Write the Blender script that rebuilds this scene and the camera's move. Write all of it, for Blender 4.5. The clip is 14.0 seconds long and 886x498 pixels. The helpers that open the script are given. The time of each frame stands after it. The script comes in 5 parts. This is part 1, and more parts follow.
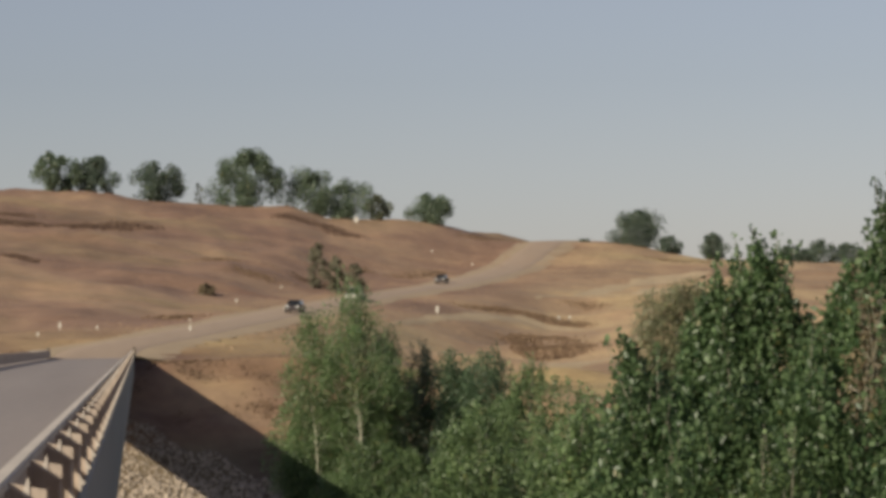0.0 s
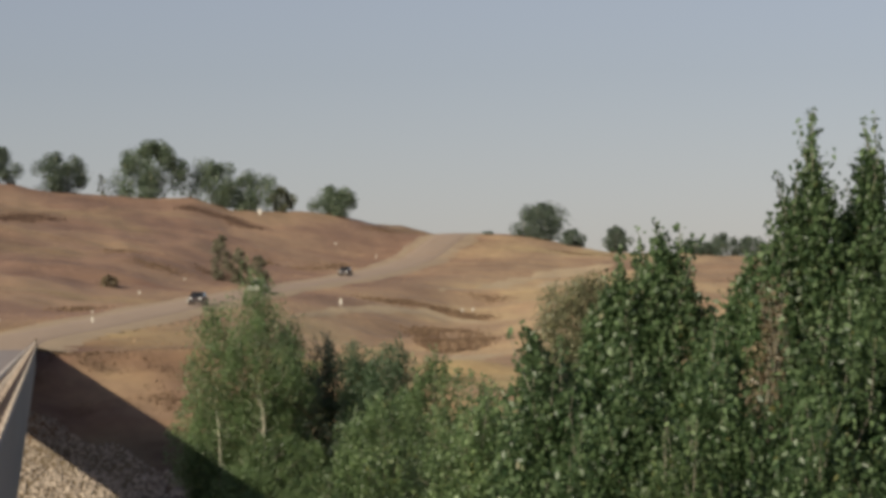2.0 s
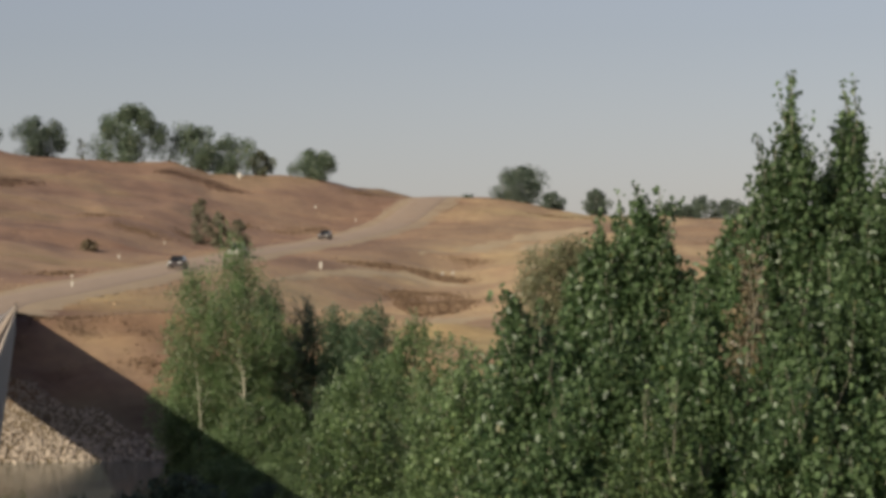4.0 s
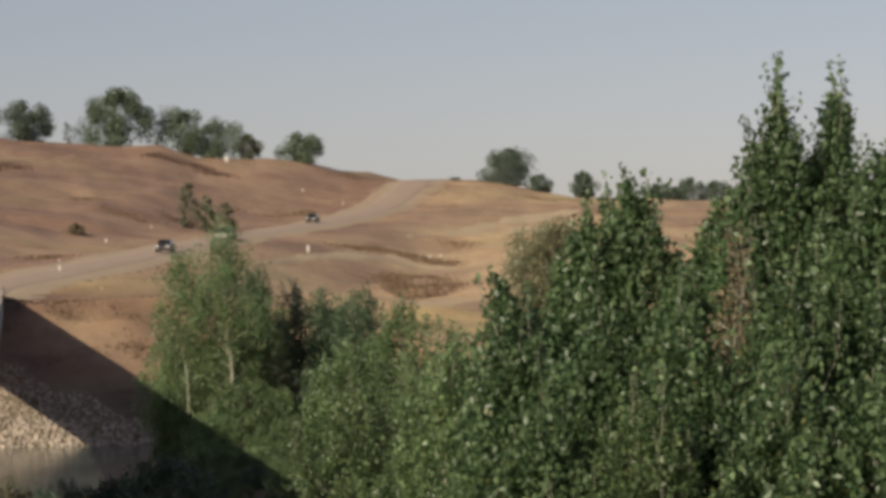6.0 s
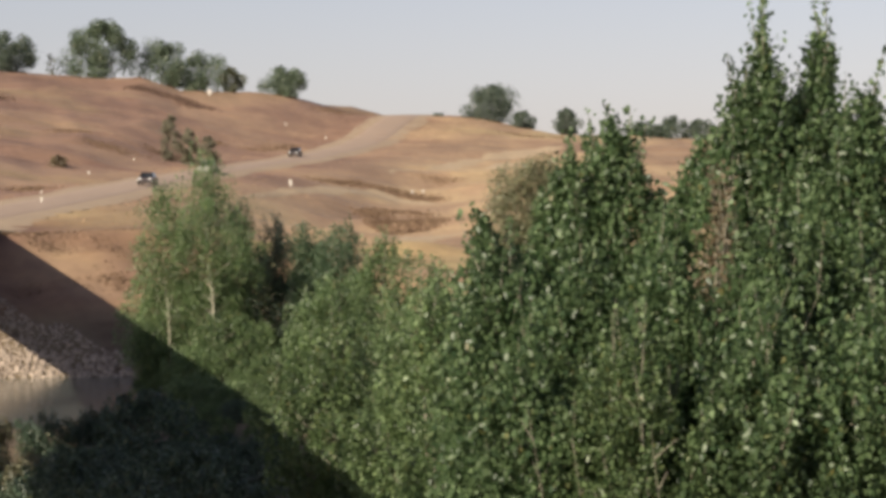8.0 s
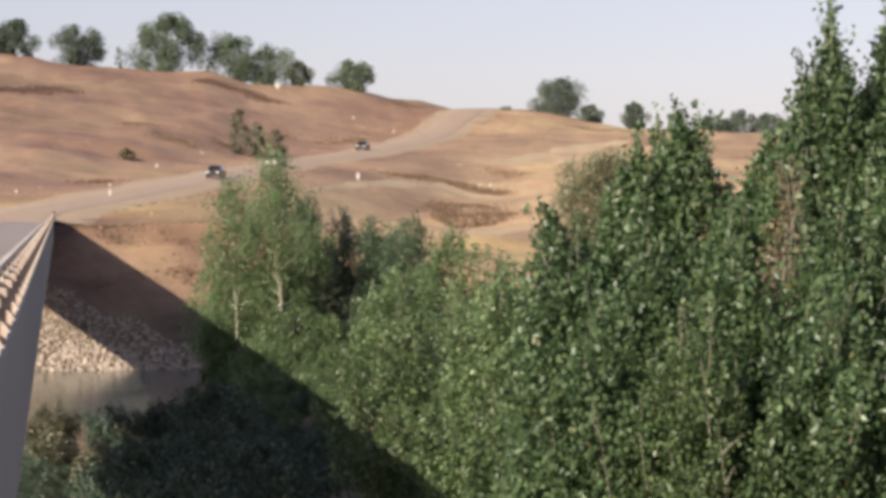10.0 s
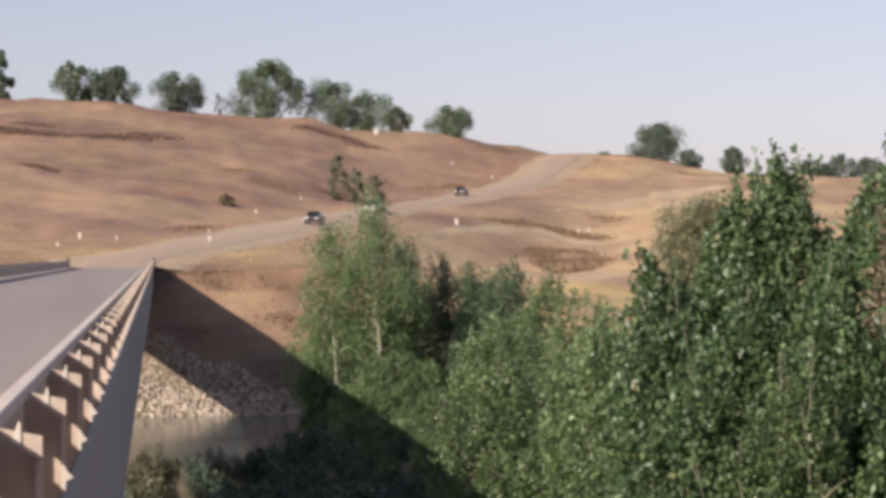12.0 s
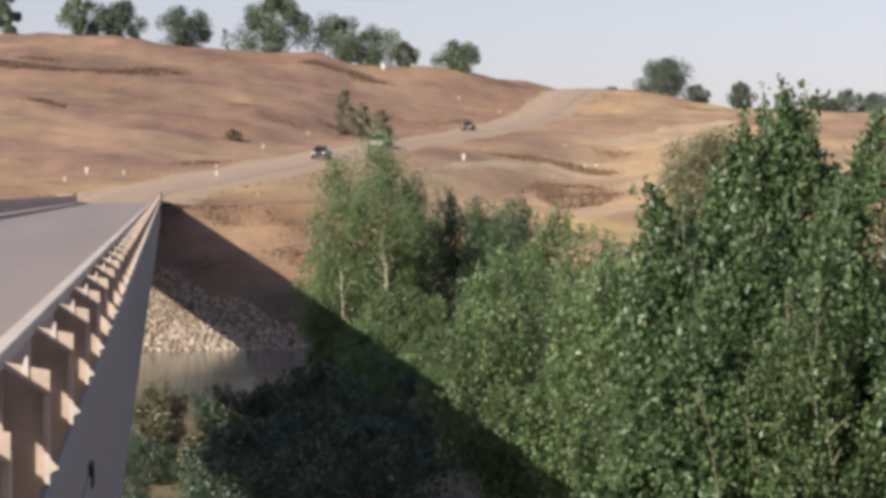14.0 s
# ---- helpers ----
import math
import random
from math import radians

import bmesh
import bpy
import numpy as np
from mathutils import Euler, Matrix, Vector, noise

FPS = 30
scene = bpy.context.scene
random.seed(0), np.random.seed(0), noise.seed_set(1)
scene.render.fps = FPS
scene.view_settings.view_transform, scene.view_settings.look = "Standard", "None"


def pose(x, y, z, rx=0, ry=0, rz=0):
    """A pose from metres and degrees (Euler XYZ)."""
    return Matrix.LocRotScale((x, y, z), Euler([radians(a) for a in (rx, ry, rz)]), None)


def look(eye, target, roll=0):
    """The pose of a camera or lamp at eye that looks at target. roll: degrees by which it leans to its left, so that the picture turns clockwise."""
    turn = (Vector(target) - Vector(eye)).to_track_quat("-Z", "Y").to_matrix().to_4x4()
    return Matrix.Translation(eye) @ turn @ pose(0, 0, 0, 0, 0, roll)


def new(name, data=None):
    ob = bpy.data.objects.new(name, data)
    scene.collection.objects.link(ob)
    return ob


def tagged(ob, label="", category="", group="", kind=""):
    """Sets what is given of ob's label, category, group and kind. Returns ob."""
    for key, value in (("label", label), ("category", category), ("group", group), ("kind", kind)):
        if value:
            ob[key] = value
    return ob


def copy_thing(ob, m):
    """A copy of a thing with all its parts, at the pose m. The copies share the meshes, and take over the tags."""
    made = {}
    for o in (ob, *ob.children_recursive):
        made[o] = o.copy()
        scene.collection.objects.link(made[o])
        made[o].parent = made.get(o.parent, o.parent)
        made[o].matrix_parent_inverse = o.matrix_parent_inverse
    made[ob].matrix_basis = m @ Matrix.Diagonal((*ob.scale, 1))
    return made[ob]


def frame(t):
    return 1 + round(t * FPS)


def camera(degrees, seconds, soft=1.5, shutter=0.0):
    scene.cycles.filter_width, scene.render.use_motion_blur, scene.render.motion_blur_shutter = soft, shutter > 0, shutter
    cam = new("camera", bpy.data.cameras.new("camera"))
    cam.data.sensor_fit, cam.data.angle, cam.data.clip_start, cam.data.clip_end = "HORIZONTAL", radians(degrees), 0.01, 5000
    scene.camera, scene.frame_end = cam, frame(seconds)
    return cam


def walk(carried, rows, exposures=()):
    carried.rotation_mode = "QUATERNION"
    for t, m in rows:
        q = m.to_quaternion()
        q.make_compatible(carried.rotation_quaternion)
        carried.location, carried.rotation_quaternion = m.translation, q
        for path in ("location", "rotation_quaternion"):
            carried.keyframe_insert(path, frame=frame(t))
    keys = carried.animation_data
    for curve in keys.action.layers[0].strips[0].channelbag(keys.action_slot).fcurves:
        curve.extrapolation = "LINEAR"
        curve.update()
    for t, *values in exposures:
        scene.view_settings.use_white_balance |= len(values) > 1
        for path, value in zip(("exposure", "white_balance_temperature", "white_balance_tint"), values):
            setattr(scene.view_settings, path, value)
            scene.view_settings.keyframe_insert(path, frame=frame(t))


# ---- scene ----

# ---------------------------------------------------------------- camera
EYE = Vector((0.0, 0.0, 1.15))          # held out over the rail, 1.15 m above the deck
cam = camera(17.83, 14.0, soft=4.15)
# seconds, heading right of the bridge's line, pitch up, lean to the left (degrees)
HEADINGS = [
    (0.0, 6.173, 1.875, -0.537), (0.5, 7.203, 2.010, -0.640), (1.0, 7.941, 2.076, -0.669),
    (1.5, 8.191, 2.058, -0.530), (2.0, 8.127, 1.705, -0.431), (2.5, 8.242, 1.491, -0.373),
    (3.0, 8.462, 1.183, -0.541), (5.5, 8.605, 0.798, -0.598), (6.0, 8.780, 0.605, -0.785),
    (6.5, 8.828, 0.440, -0.839), (7.0, 8.878, 0.173, -0.285), (7.5, 9.092, -0.335, -0.250),
    (7.7, 9.152, -0.606, -0.197), (9.8, 8.021, -0.860, -0.090), (10.0, 7.766, -0.828, -0.070),
    (10.5, 6.949, -0.672, -0.584), (11.0, 6.260, -0.386, -0.546), (11.5, 5.734, -0.185, -0.511),
    (12.0, 5.769, 0.098, -0.183), (12.5, 5.927, 0.113, -0.017), (13.0, 6.440, -0.265, -0.177),
    (13.5, 6.530, -0.771, -0.198), (14.0, 5.623, -1.221, -0.135),
]


def heading(yaw, pitch):
    a, b = radians(yaw), radians(pitch)
    return Vector((math.sin(a) * math.cos(b), math.cos(a) * math.cos(b), math.sin(b)))


EXPOSURES = [(0.0, 0.22, 6750, 3), (3.0, 0.22, 6750, 4), (6.5, 0.35, 6800, 6), (7.5, 0.58, 6800, 8), (9.8, 0.92, 6550, 11), (11.0, 0.95, 6500, 13), (12.5, 0.77, 6420, 13), (14.0, 0.84, 6350, 10)]
walk(cam, [(t, look(EYE, EYE + 100 * heading(a, b), r)) for t, a, b, r in HEADINGS], EXPOSURES)

# ---------------------------------------------------------------- light
SUN_UP, SUN_BACK = radians(26.8), radians(40)      # height of the sun; how far behind the left hand it stands
to_sun = Vector((-math.cos(SUN_UP) * math.cos(SUN_BACK), -math.cos(SUN_UP) * math.sin(SUN_BACK), math.sin(SUN_UP)))
world = bpy.data.worlds.new("world")
scene.world = world
world.use_nodes = True
wn = world.node_tree
sky = wn.nodes.new("ShaderNodeTexSky")
sky.sky_type, sky.sun_disc = "NISHITA", False
sky.sun_elevation = SUN_UP
sky.sun_rotation = math.atan2(to_sun.x, to_sun.y)
sky.air_density, sky.dust_density, sky.ozone_density, sky.altitude = 1.3, 0.6, 3.0, 600
haze = wn.nodes.new("ShaderNodeHueSaturation")      # dry, dusty summer air
haze.inputs["Saturation"].default_value = 0.54
tone = wn.nodes.new("ShaderNodeVectorMath")
tone.operation = "MULTIPLY"
tone.inputs[1].default_value = (1.0, 0.95, 1.13)
wn.links.new(sky.outputs[0], haze.inputs["Color"])
wn.links.new(haze.outputs[0], tone.inputs[0])
wn.links.new(tone.outputs[0], wn.nodes["Background"].inputs["Color"])
wn.nodes["Background"].inputs["Strength"].default_value = 0.058
sun = new("sun", bpy.data.lights.new("sun", "SUN"))
sun.data.energy, sun.data.angle, sun.data.color = 4.8, radians(0.6), (1.0, 0.90, 0.76)
sun.matrix_world = look(to_sun * 50, (0, 0, 0))


# ---------------------------------------------------------------- materials
def material(name, stops, scale=1.0, stretch=(1, 1, 1), rough=0.9, bump=0.0, bump_scale=8.0, fine=None, metal=0.0, island=0.0, grain=0.28):
    """Two layers of noise over a colour ramp, with a bump; island: how much each piece differs in brightness."""
    m = bpy.data.materials.new(name)
    m.use_nodes = True
    nt = m.node_tree
    b = nt.nodes["Principled BSDF"]
    b.inputs["Roughness"].default_value, b.inputs["Metallic"].default_value = rough, metal
    tc = nt.nodes.new("ShaderNodeNewGeometry")
    mp = nt.nodes.new("ShaderNodeMapping")
    mp.inputs["Scale"].default_value = stretch
    nt.links.new(tc.outputs["Position"], mp.inputs["Vector"])
    n1 = nt.nodes.new("ShaderNodeTexNoise")
    n1.inputs["Scale"].default_value, n1.inputs["Detail"].default_value = scale, 6
    n1.inputs["Roughness"].default_value = 0.62
    nt.links.new(mp.outputs[0], n1.inputs["Vector"])
    ramp = nt.nodes.new("ShaderNodeValToRGB")
    els = ramp.color_ramp.elements
    while len(els) < len(stops):
        els.new(0.5)
    for e, (p, c) in zip(els, stops):
        e.position, e.color = p, (*c, 1)
    nt.links.new(n1.outputs["Fac"], ramp.inputs["Fac"])
    out = ramp.outputs["Color"]
    n2 = nt.nodes.new("ShaderNodeTexNoise")
    n2.inputs["Scale"].default_value, n2.inputs["Detail"].default_value = fine or scale * 9, 4
    nt.links.new(tc.outputs["Position"], n2.inputs["Vector"])
    mr = nt.nodes.new("ShaderNodeMapRange")
    mr.inputs["To Min"].default_value, mr.inputs["To Max"].default_value = 1 - grain, 1 + grain
    nt.links.new(n2.outputs["Fac"], mr.inputs["Value"])
    mul = nt.nodes.new("ShaderNodeVectorMath")
    mul.operation = "SCALE"
    nt.links.new(out, mul.inputs[0])
    nt.links.new(mr.outputs[0], mul.inputs["Scale"])
    out = mul.outputs[0]
    if island:
        mi = nt.nodes.new("ShaderNodeMapRange")
        mi.inputs["To Min"].default_value, mi.inputs["To Max"].default_value = 1 - island, 1 + island
        nt.links.new(tc.outputs["Random Per Island"], mi.inputs["Value"])
        mul2 = nt.nodes.new("ShaderNodeVectorMath")
        mul2.operation = "SCALE"
        nt.links.new(out, mul2.inputs[0])
        nt.links.new(mi.outputs[0], mul2.inputs["Scale"])
        out = mul2.outputs[0]
    nt.links.new(out, b.inputs["Base Color"])
    if bump:
        n3 = nt.nodes.new("ShaderNodeTexNoise")
        n3.inputs["Scale"].default_value, n3.inputs["Detail"].default_value = bump_scale, 5
        nt.links.new(tc.outputs["Position"], n3.inputs["Vector"])
        bp = nt.nodes.new("ShaderNodeBump")
        bp.inputs["Strength"].default_value, bp.inputs["Distance"].default_value = bump, 0.05
        nt.links.new(n3.outputs["Fac"], bp.inputs["Height"])
        nt.links.new(bp.outputs[0], b.inputs["Normal"])
    return m


def leaf_material(name, dark, light, dry=(0.20, 0.18, 0.06), dry_share=0.025, glow=0.35, rough=0.38):
    """Leaves: colour differs leaf by leaf, some pale as if glinting, a few are dry, light shines through a little."""
    m = bpy.data.materials.new(name)
    m.use_nodes = True
    nt = m.node_tree
    b = nt.nodes["Principled BSDF"]
    b.inputs["Roughness"].default_value = rough
    b.inputs["Specular IOR Level"].default_value = 0.5 if rough < 0.6 else 0.15
    g = nt.nodes.new("ShaderNodeNewGeometry")
    ramp = nt.nodes.new("ShaderNodeValToRGB")
    els = ramp.color_ramp.elements
    els[0].position, els[0].color = 0.0, (*dark, 1)
    els[1].position, els[1].color = 0.86, (*light, 1)
    # palest stop imitates sun gloss and pale leaf undersides
    e = els.new(1.0 - dry_share)
    e.color = (*[min(0.5, 1.55 * c + 0.02) for c in light], 1)
    e = els.new(1.0)
    e.color = (*dry, 1)
    nt.links.new(g.outputs["Random Per Island"], ramp.inputs["Fac"])
    n = nt.nodes.new("ShaderNodeTexNoise")
    n.inputs["Scale"].default_value, n.inputs["Detail"].default_value = 0.9, 3
    nt.links.new(g.outputs["Position"], n.inputs["Vector"])
    mr = nt.nodes.new("ShaderNodeMapRange")
    mr.inputs["From Min"].default_value, mr.inputs["From Max"].default_value = 0.3, 0.7
    mr.inputs["To Min"].default_value, mr.inputs["To Max"].default_value = 0.78, 1.22
    nt.links.new(n.outputs["Fac"], mr.inputs["Value"])
    mul = nt.nodes.new("ShaderNodeVectorMath")
    mul.operation = "SCALE"
    nt.links.new(ramp.outputs["Color"], mul.inputs[0])
    nt.links.new(mr.outputs[0], mul.inputs["Scale"])
    nt.links.new(mul.outputs[0], b.inputs["Base Color"])
    tr = nt.nodes.new("ShaderNodeBsdfTranslucent")
    nt.links.new(mul.outputs[0], tr.inputs["Color"])
    mix = nt.nodes.new("ShaderNodeMixShader")
    mix.inputs["Fac"].default_value = glow
    nt.links.new(b.outputs[0], mix.inputs[1])
    nt.links.new(tr.outputs[0], mix.inputs[2])
    nt.links.new(mix.outputs[0], nt.nodes["Material Output"].inputs["Surface"])
    return m


M_GROUND = material("dry_grass", [(0.36, (0.155, 0.096, 0.064)), (0.48, (0.225, 0.147, 0.094)), (0.58, (0.29, 0.204, 0.122)), (0.70, (0.215, 0.158, 0.088))],
                    scale=0.035, stretch=(1.0, 0.5, 1.0), fine=0.9, bump=0.6, bump_scale=1.5)


def ground_zones(m):
    """Golden grass to the right of the road, greener sward beside it, bare brown earth on the banks."""
    nt = m.node_tree
    b = nt.nodes["Principled BSDF"]
    src = b.inputs["Base Color"].links[0].from_socket
    geo = nt.nodes.new("ShaderNodeNewGeometry")
    sep = nt.nodes.new("ShaderNodeSeparateXYZ")
    nt.links.new(geo.outputs["Position"], sep.inputs[0])

    def calc(op, a, c):
        n = nt.nodes.new("ShaderNodeMath")
        n.operation = op
        for k, v in enumerate((a, c)):
            if isinstance(v, (int, float)):
                n.inputs[k].default_value = v
            else:
                nt.links.new(v, n.inputs[k])
        return n.outputs[0]

    def fade(v, lo, hi):
        n = nt.nodes.new("ShaderNodeMapRange")
        n.interpolation_type = "SMOOTHSTEP"
        n.inputs["From Min"].default_value, n.inputs["From Max"].default_value = lo, hi
        nt.links.new(v, n.inputs["Value"])
        return n.outputs[0]

    def tint(color_in, fac, rgb):
        n = nt.nodes.new("ShaderNodeVectorMath")
        n.operation = "MULTIPLY"
        nt.links.new(color_in, n.inputs[0])
        n.inputs[1].default_value = rgb
        mix = nt.nodes.new("ShaderNodeMix")
        mix.data_type = "RGBA"
        nt.links.new(fac, mix.inputs["Factor"])
        nt.links.new(color_in, mix.inputs["A"])
        nt.links.new(n.outputs[0], mix.inputs["B"])
        return mix.outputs["Result"]

    wob = nt.nodes.new("ShaderNodeTexNoise")
    wob.inputs["Scale"].default_value, wob.inputs["Detail"].default_value = 0.06, 5
    nt.links.new(geo.outputs["Position"], wob.inputs["Vector"])
    w = calc("MULTIPLY", calc("SUBTRACT", wob.outputs["Fac"], 0.5), 40.0)
    # how far right of the road's line
    side = calc("ADD", calc("SUBTRACT", sep.outputs["X"], calc("MULTIPLY", calc("SUBTRACT", sep.outputs["Y"], 255.0), 0.26)), w)
    right = fade(side, -6.0, 16.0)
    out = tint(src, calc("SUBTRACT", 1.0, right), (1.04, 0.93, 0.95))
    out = tint(out, right, (1.36, 1.365, 1.275))
    sward = calc("MULTIPLY", fade(calc("ADD", sep.outputs["Y"], w), 232.0, 246.0), calc("SUBTRACT", 1.0, fade(calc("ADD", sep.outputs["Y"], w), 262.0, 300.0)))
    out = tint(out, sward, (1.0, 1.045, 0.88))
    green = nt.nodes.new("ShaderNodeTexNoise")
    green.inputs["Scale"].default_value, green.inputs["Detail"].default_value = 0.022, 4
    nt.links.new(geo.outputs["Position"], green.inputs["Vector"])
    out = tint(out, fade(green.outputs["Fac"], 0.54, 0.70), (0.91, 0.98, 0.86))
    for sx, sy, lo, hi, rgb in ((0.045, 0.11, 0.55, 0.70, (0.80, 0.74, 0.74)), (0.06, 0.16, 0.47, 0.33, (1.11, 1.10, 1.05)), (0.16, 0.30, 0.56, 0.68, (0.84, 0.80, 0.78))):
        place = nt.nodes.new("ShaderNodeVectorMath")
        place.operation = "MULTIPLY"
        place.inputs[1].default_value = (sx, sy, 0.0)
        nt.links.new(geo.outputs["Position"], place.inputs[0])
        streak = nt.nodes.new("ShaderNodeTexNoise")
        streak.inputs["Scale"].default_value, streak.inputs["Detail"].default_value = 1.0, 4
        nt.links.new(place.outputs[0], streak.inputs["Vector"])
        out = tint(out, fade(streak.outputs["Fac"], lo, hi) if lo < hi else calc("SUBTRACT", 1.0, fade(streak.outputs["Fac"], hi, lo)), rgb)
    low = calc("SUBTRACT", 1.0, fade(calc("ADD", sep.outputs["Z"], calc("MULTIPLY", w, 0.05)), -0.2, 0.8))
    low = calc("MULTIPLY", low, calc("SUBTRACT", 1.0, fade(calc("ADD", sep.outputs["X"], calc("MULTIPLY", w, 0.15)), 14.0, 22.0)))
    out = tint(out, low, (0.70, 0.66, 0.70))
    lip = calc("MULTIPLY", low, fade(calc("ADD", sep.outputs["Z"], calc("MULTIPLY", w, 0.09)), -1.5, -0.5))
    out = tint(out, lip, (0.88, 0.82, 0.82))
    # darker and less red towards the lowest ground
    lowest = calc("SUBTRACT", 1.0, fade(calc("ADD", sep.outputs["Z"], calc("MULTIPLY", w, 0.04)), -8.0, -5.0))
    out = tint(out, lowest, (0.55, 0.62, 0.60))
    nt.links.new(out, b.inputs["Base Color"])


ground_zones(M_GROUND)
M_SHOULDER = material("gravel_shoulder", [(0.3, (0.27, 0.198, 0.132)), (0.7, (0.345, 0.255, 0.165))], scale=0.12, fine=4, rough=0.95, bump=0.3, bump_scale=6)
M_PARAPET = material("weathered_rail", [(0.3, (0.35, 0.272, 0.22)), (0.7, (0.46, 0.368, 0.30))], scale=0.8, stretch=(1, 0.4, 1), fine=9, rough=0.8, bump=0.1, bump_scale=20)
M_CAP = material("pale_cap", [(0.3, (0.43, 0.37, 0.32)), (0.7, (0.54, 0.465, 0.405))], scale=0.8, stretch=(1, 0.3, 1), fine=9, rough=0.7)
M_BRUSH = leaf_material("dry_brush", (0.145, 0.095, 0.065), (0.215, 0.145, 0.095), dry=(0.25, 0.17, 0.11), dry_share=0.1, glow=0.15, rough=0.95)
M_SCARP = leaf_material("scarp_brush", (0.10, 0.064, 0.05), (0.165, 0.108, 0.08), dry=(0.20, 0.13, 0.095), dry_share=0.1, glow=0.1, rough=0.95)
M_PALE_STRIP = material("pale_ground", [(0.3, (0.32, 0.235, 0.145)), (0.7, (0.40, 0.30, 0.19))], scale=0.1, fine=1.5, rough=0.95, bump=0.3, bump_scale=2)
M_STRAW = leaf_material("straw", (0.20, 0.125, 0.078), (0.33, 0.215, 0.13), dry=(0.38, 0.28, 0.17), dry_share=0.15, glow=0.2, rough=0.9)
M_GLASS = material("dark_glass", [(0.3, (0.012, 0.014, 0.016)), (0.7, (0.02, 0.022, 0.025))], scale=1, rough=0.08)
M_TYRE = material("tyre_rubber", [(0.3, (0.015, 0.015, 0.015)), (0.7, (0.03, 0.03, 0.03))], scale=4, rough=0.9)
M_DARKPAINT = material("dark_car_paint", [(0.3, (0.030, 0.022, 0.020)), (0.7, (0.045, 0.032, 0.028))], scale=1, rough=0.3)
M_WHITEPAINT = material("white_car_paint", [(0.3, (0.50, 0.47, 0.42)), (0.7, (0.57, 0.54, 0.48))], scale=1, rough=0.3)
M_LAMP = material("lamp_lens", [(0.3, (0.6, 0.6, 0.58)), (0.7, (0.75, 0.75, 0.72))], scale=3, rough=0.15)
M_RED = material("tail_lens", [(0.3, (0.35, 0.02, 0.015)), (0.7, (0.45, 0.03, 0.02))], scale=3, rough=0.2)
M_ASPHALT = material("pale_asphalt", [(0.3, (0.28, 0.203, 0.148)), (0.7, (0.335, 0.244, 0.178))], scale=0.15, stretch=(1, 0.1, 1), fine=3, rough=0.8)
M_DECK = material("worn_deck", [(0.3, (0.20, 0.168, 0.160)), (0.7, (0.25, 0.21, 0.198))], scale=0.4, stretch=(1.5, 0.05, 1), fine=5, rough=0.75, bump=0.1, bump_scale=30)
M_CONCRETE = material("concrete", [(0.3, (0.25, 0.24, 0.222)), (0.7, (0.315, 0.303, 0.282))], scale=0.25, stretch=(1, 0.15, 1), fine=6, rough=0.9, grain=0.05)
M_STEEL = material("galvanised_steel", [(0.3, (0.46, 0.42, 0.37)), (0.7, (0.56, 0.52, 0.46))], scale=1.2, fine=25, rough=0.6, metal=0.25)
M_ROCK = material("riprap_rock", [(0.3, (0.235, 0.188, 0.15)), (0.7, (0.38, 0.31, 0.25))], scale=0.6, fine=6, rough=0.9, island=0.34, bump=0.5, bump_scale=5)
M_BARK_ASPEN = material("aspen_bark", [(0.3, (0.30, 0.275, 0.20)), (0.7, (0.52, 0.49, 0.38))], scale=1.5, fine=12, rough=0.9)
M_BARK = material("pale_bark", [(0.3, (0.15, 0.135, 0.095)), (0.7, (0.30, 0.275, 0.21))], scale=1.5, fine=12, rough=0.9)
M_BARK_DARK = material("dark_bark", [(0.3, (0.07, 0.055, 0.04)), (0.7, (0.14, 0.11, 0.08))], scale=1.5, fine=12, rough=0.95)
M_WHITE = material("white_paint", [(0.3, (0.50, 0.46, 0.40)), (0.7, (0.60, 0.56, 0.49))], scale=2, fine=12, rough=0.6)
L_COTTON = leaf_material("cottonwood_leaf", (0.053, 0.098, 0.040), (0.150, 0.215, 0.098), glow=0.55)
L_ASPEN = leaf_material("aspen_leaf", (0.079, 0.131, 0.053), (0.206, 0.280, 0.124), glow=0.5)
L_DARK = leaf_material("dark_leaf", (0.062, 0.092, 0.068), (0.128, 0.165, 0.12), glow=0.55)
L_GREY = leaf_material("grey_poplar_leaf", (0.058, 0.1, 0.054), (0.135, 0.195, 0.108), glow=0.5)
L_OLIVE = leaf_material("grey_willow_leaf", (0.115, 0.128, 0.08), (0.198, 0.21, 0.132))
# leaf colour darkened to stand in for the bridge's deep shade
L_SHADE_DARK = leaf_material("shade_darkened_leaf", (0.034, 0.062, 0.042), (0.078, 0.112, 0.07), glow=0.3)
L_SALLOW = leaf_material("dry_sallow_leaf", (0.075, 0.08, 0.045), (0.15, 0.145, 0.085), dry=(0.2, 0.14, 0.08), dry_share=0.1, glow=0.35)
L_SCRUB = leaf_material("grey_scrub_leaf", (0.115, 0.108, 0.076), (0.20, 0.186, 0.13), glow=0.3, rough=0.7)
L_HAZE = leaf_material("olive_willow_leaf", (0.128, 0.132, 0.072), (0.212, 0.212, 0.115))
L_WILLOW = leaf_material("yellow_green_leaf", (0.056, 0.098, 0.039), (0.156, 0.215, 0.090), dry_share=0.04, glow=0.5)
L_BROWN = leaf_material("brown_scrub", (0.11, 0.085, 0.052), (0.20, 0.155, 0.092))
# ridge leaf colours lightened to stand in for distance haze
L_RIDGE_DARK = leaf_material("dark_ridge_leaf", (0.06, 0.083, 0.064), (0.115, 0.147, 0.105))
L_RIDGE = leaf_material("ridge_leaf", (0.074, 0.106, 0.07), (0.148, 0.19, 0.12))

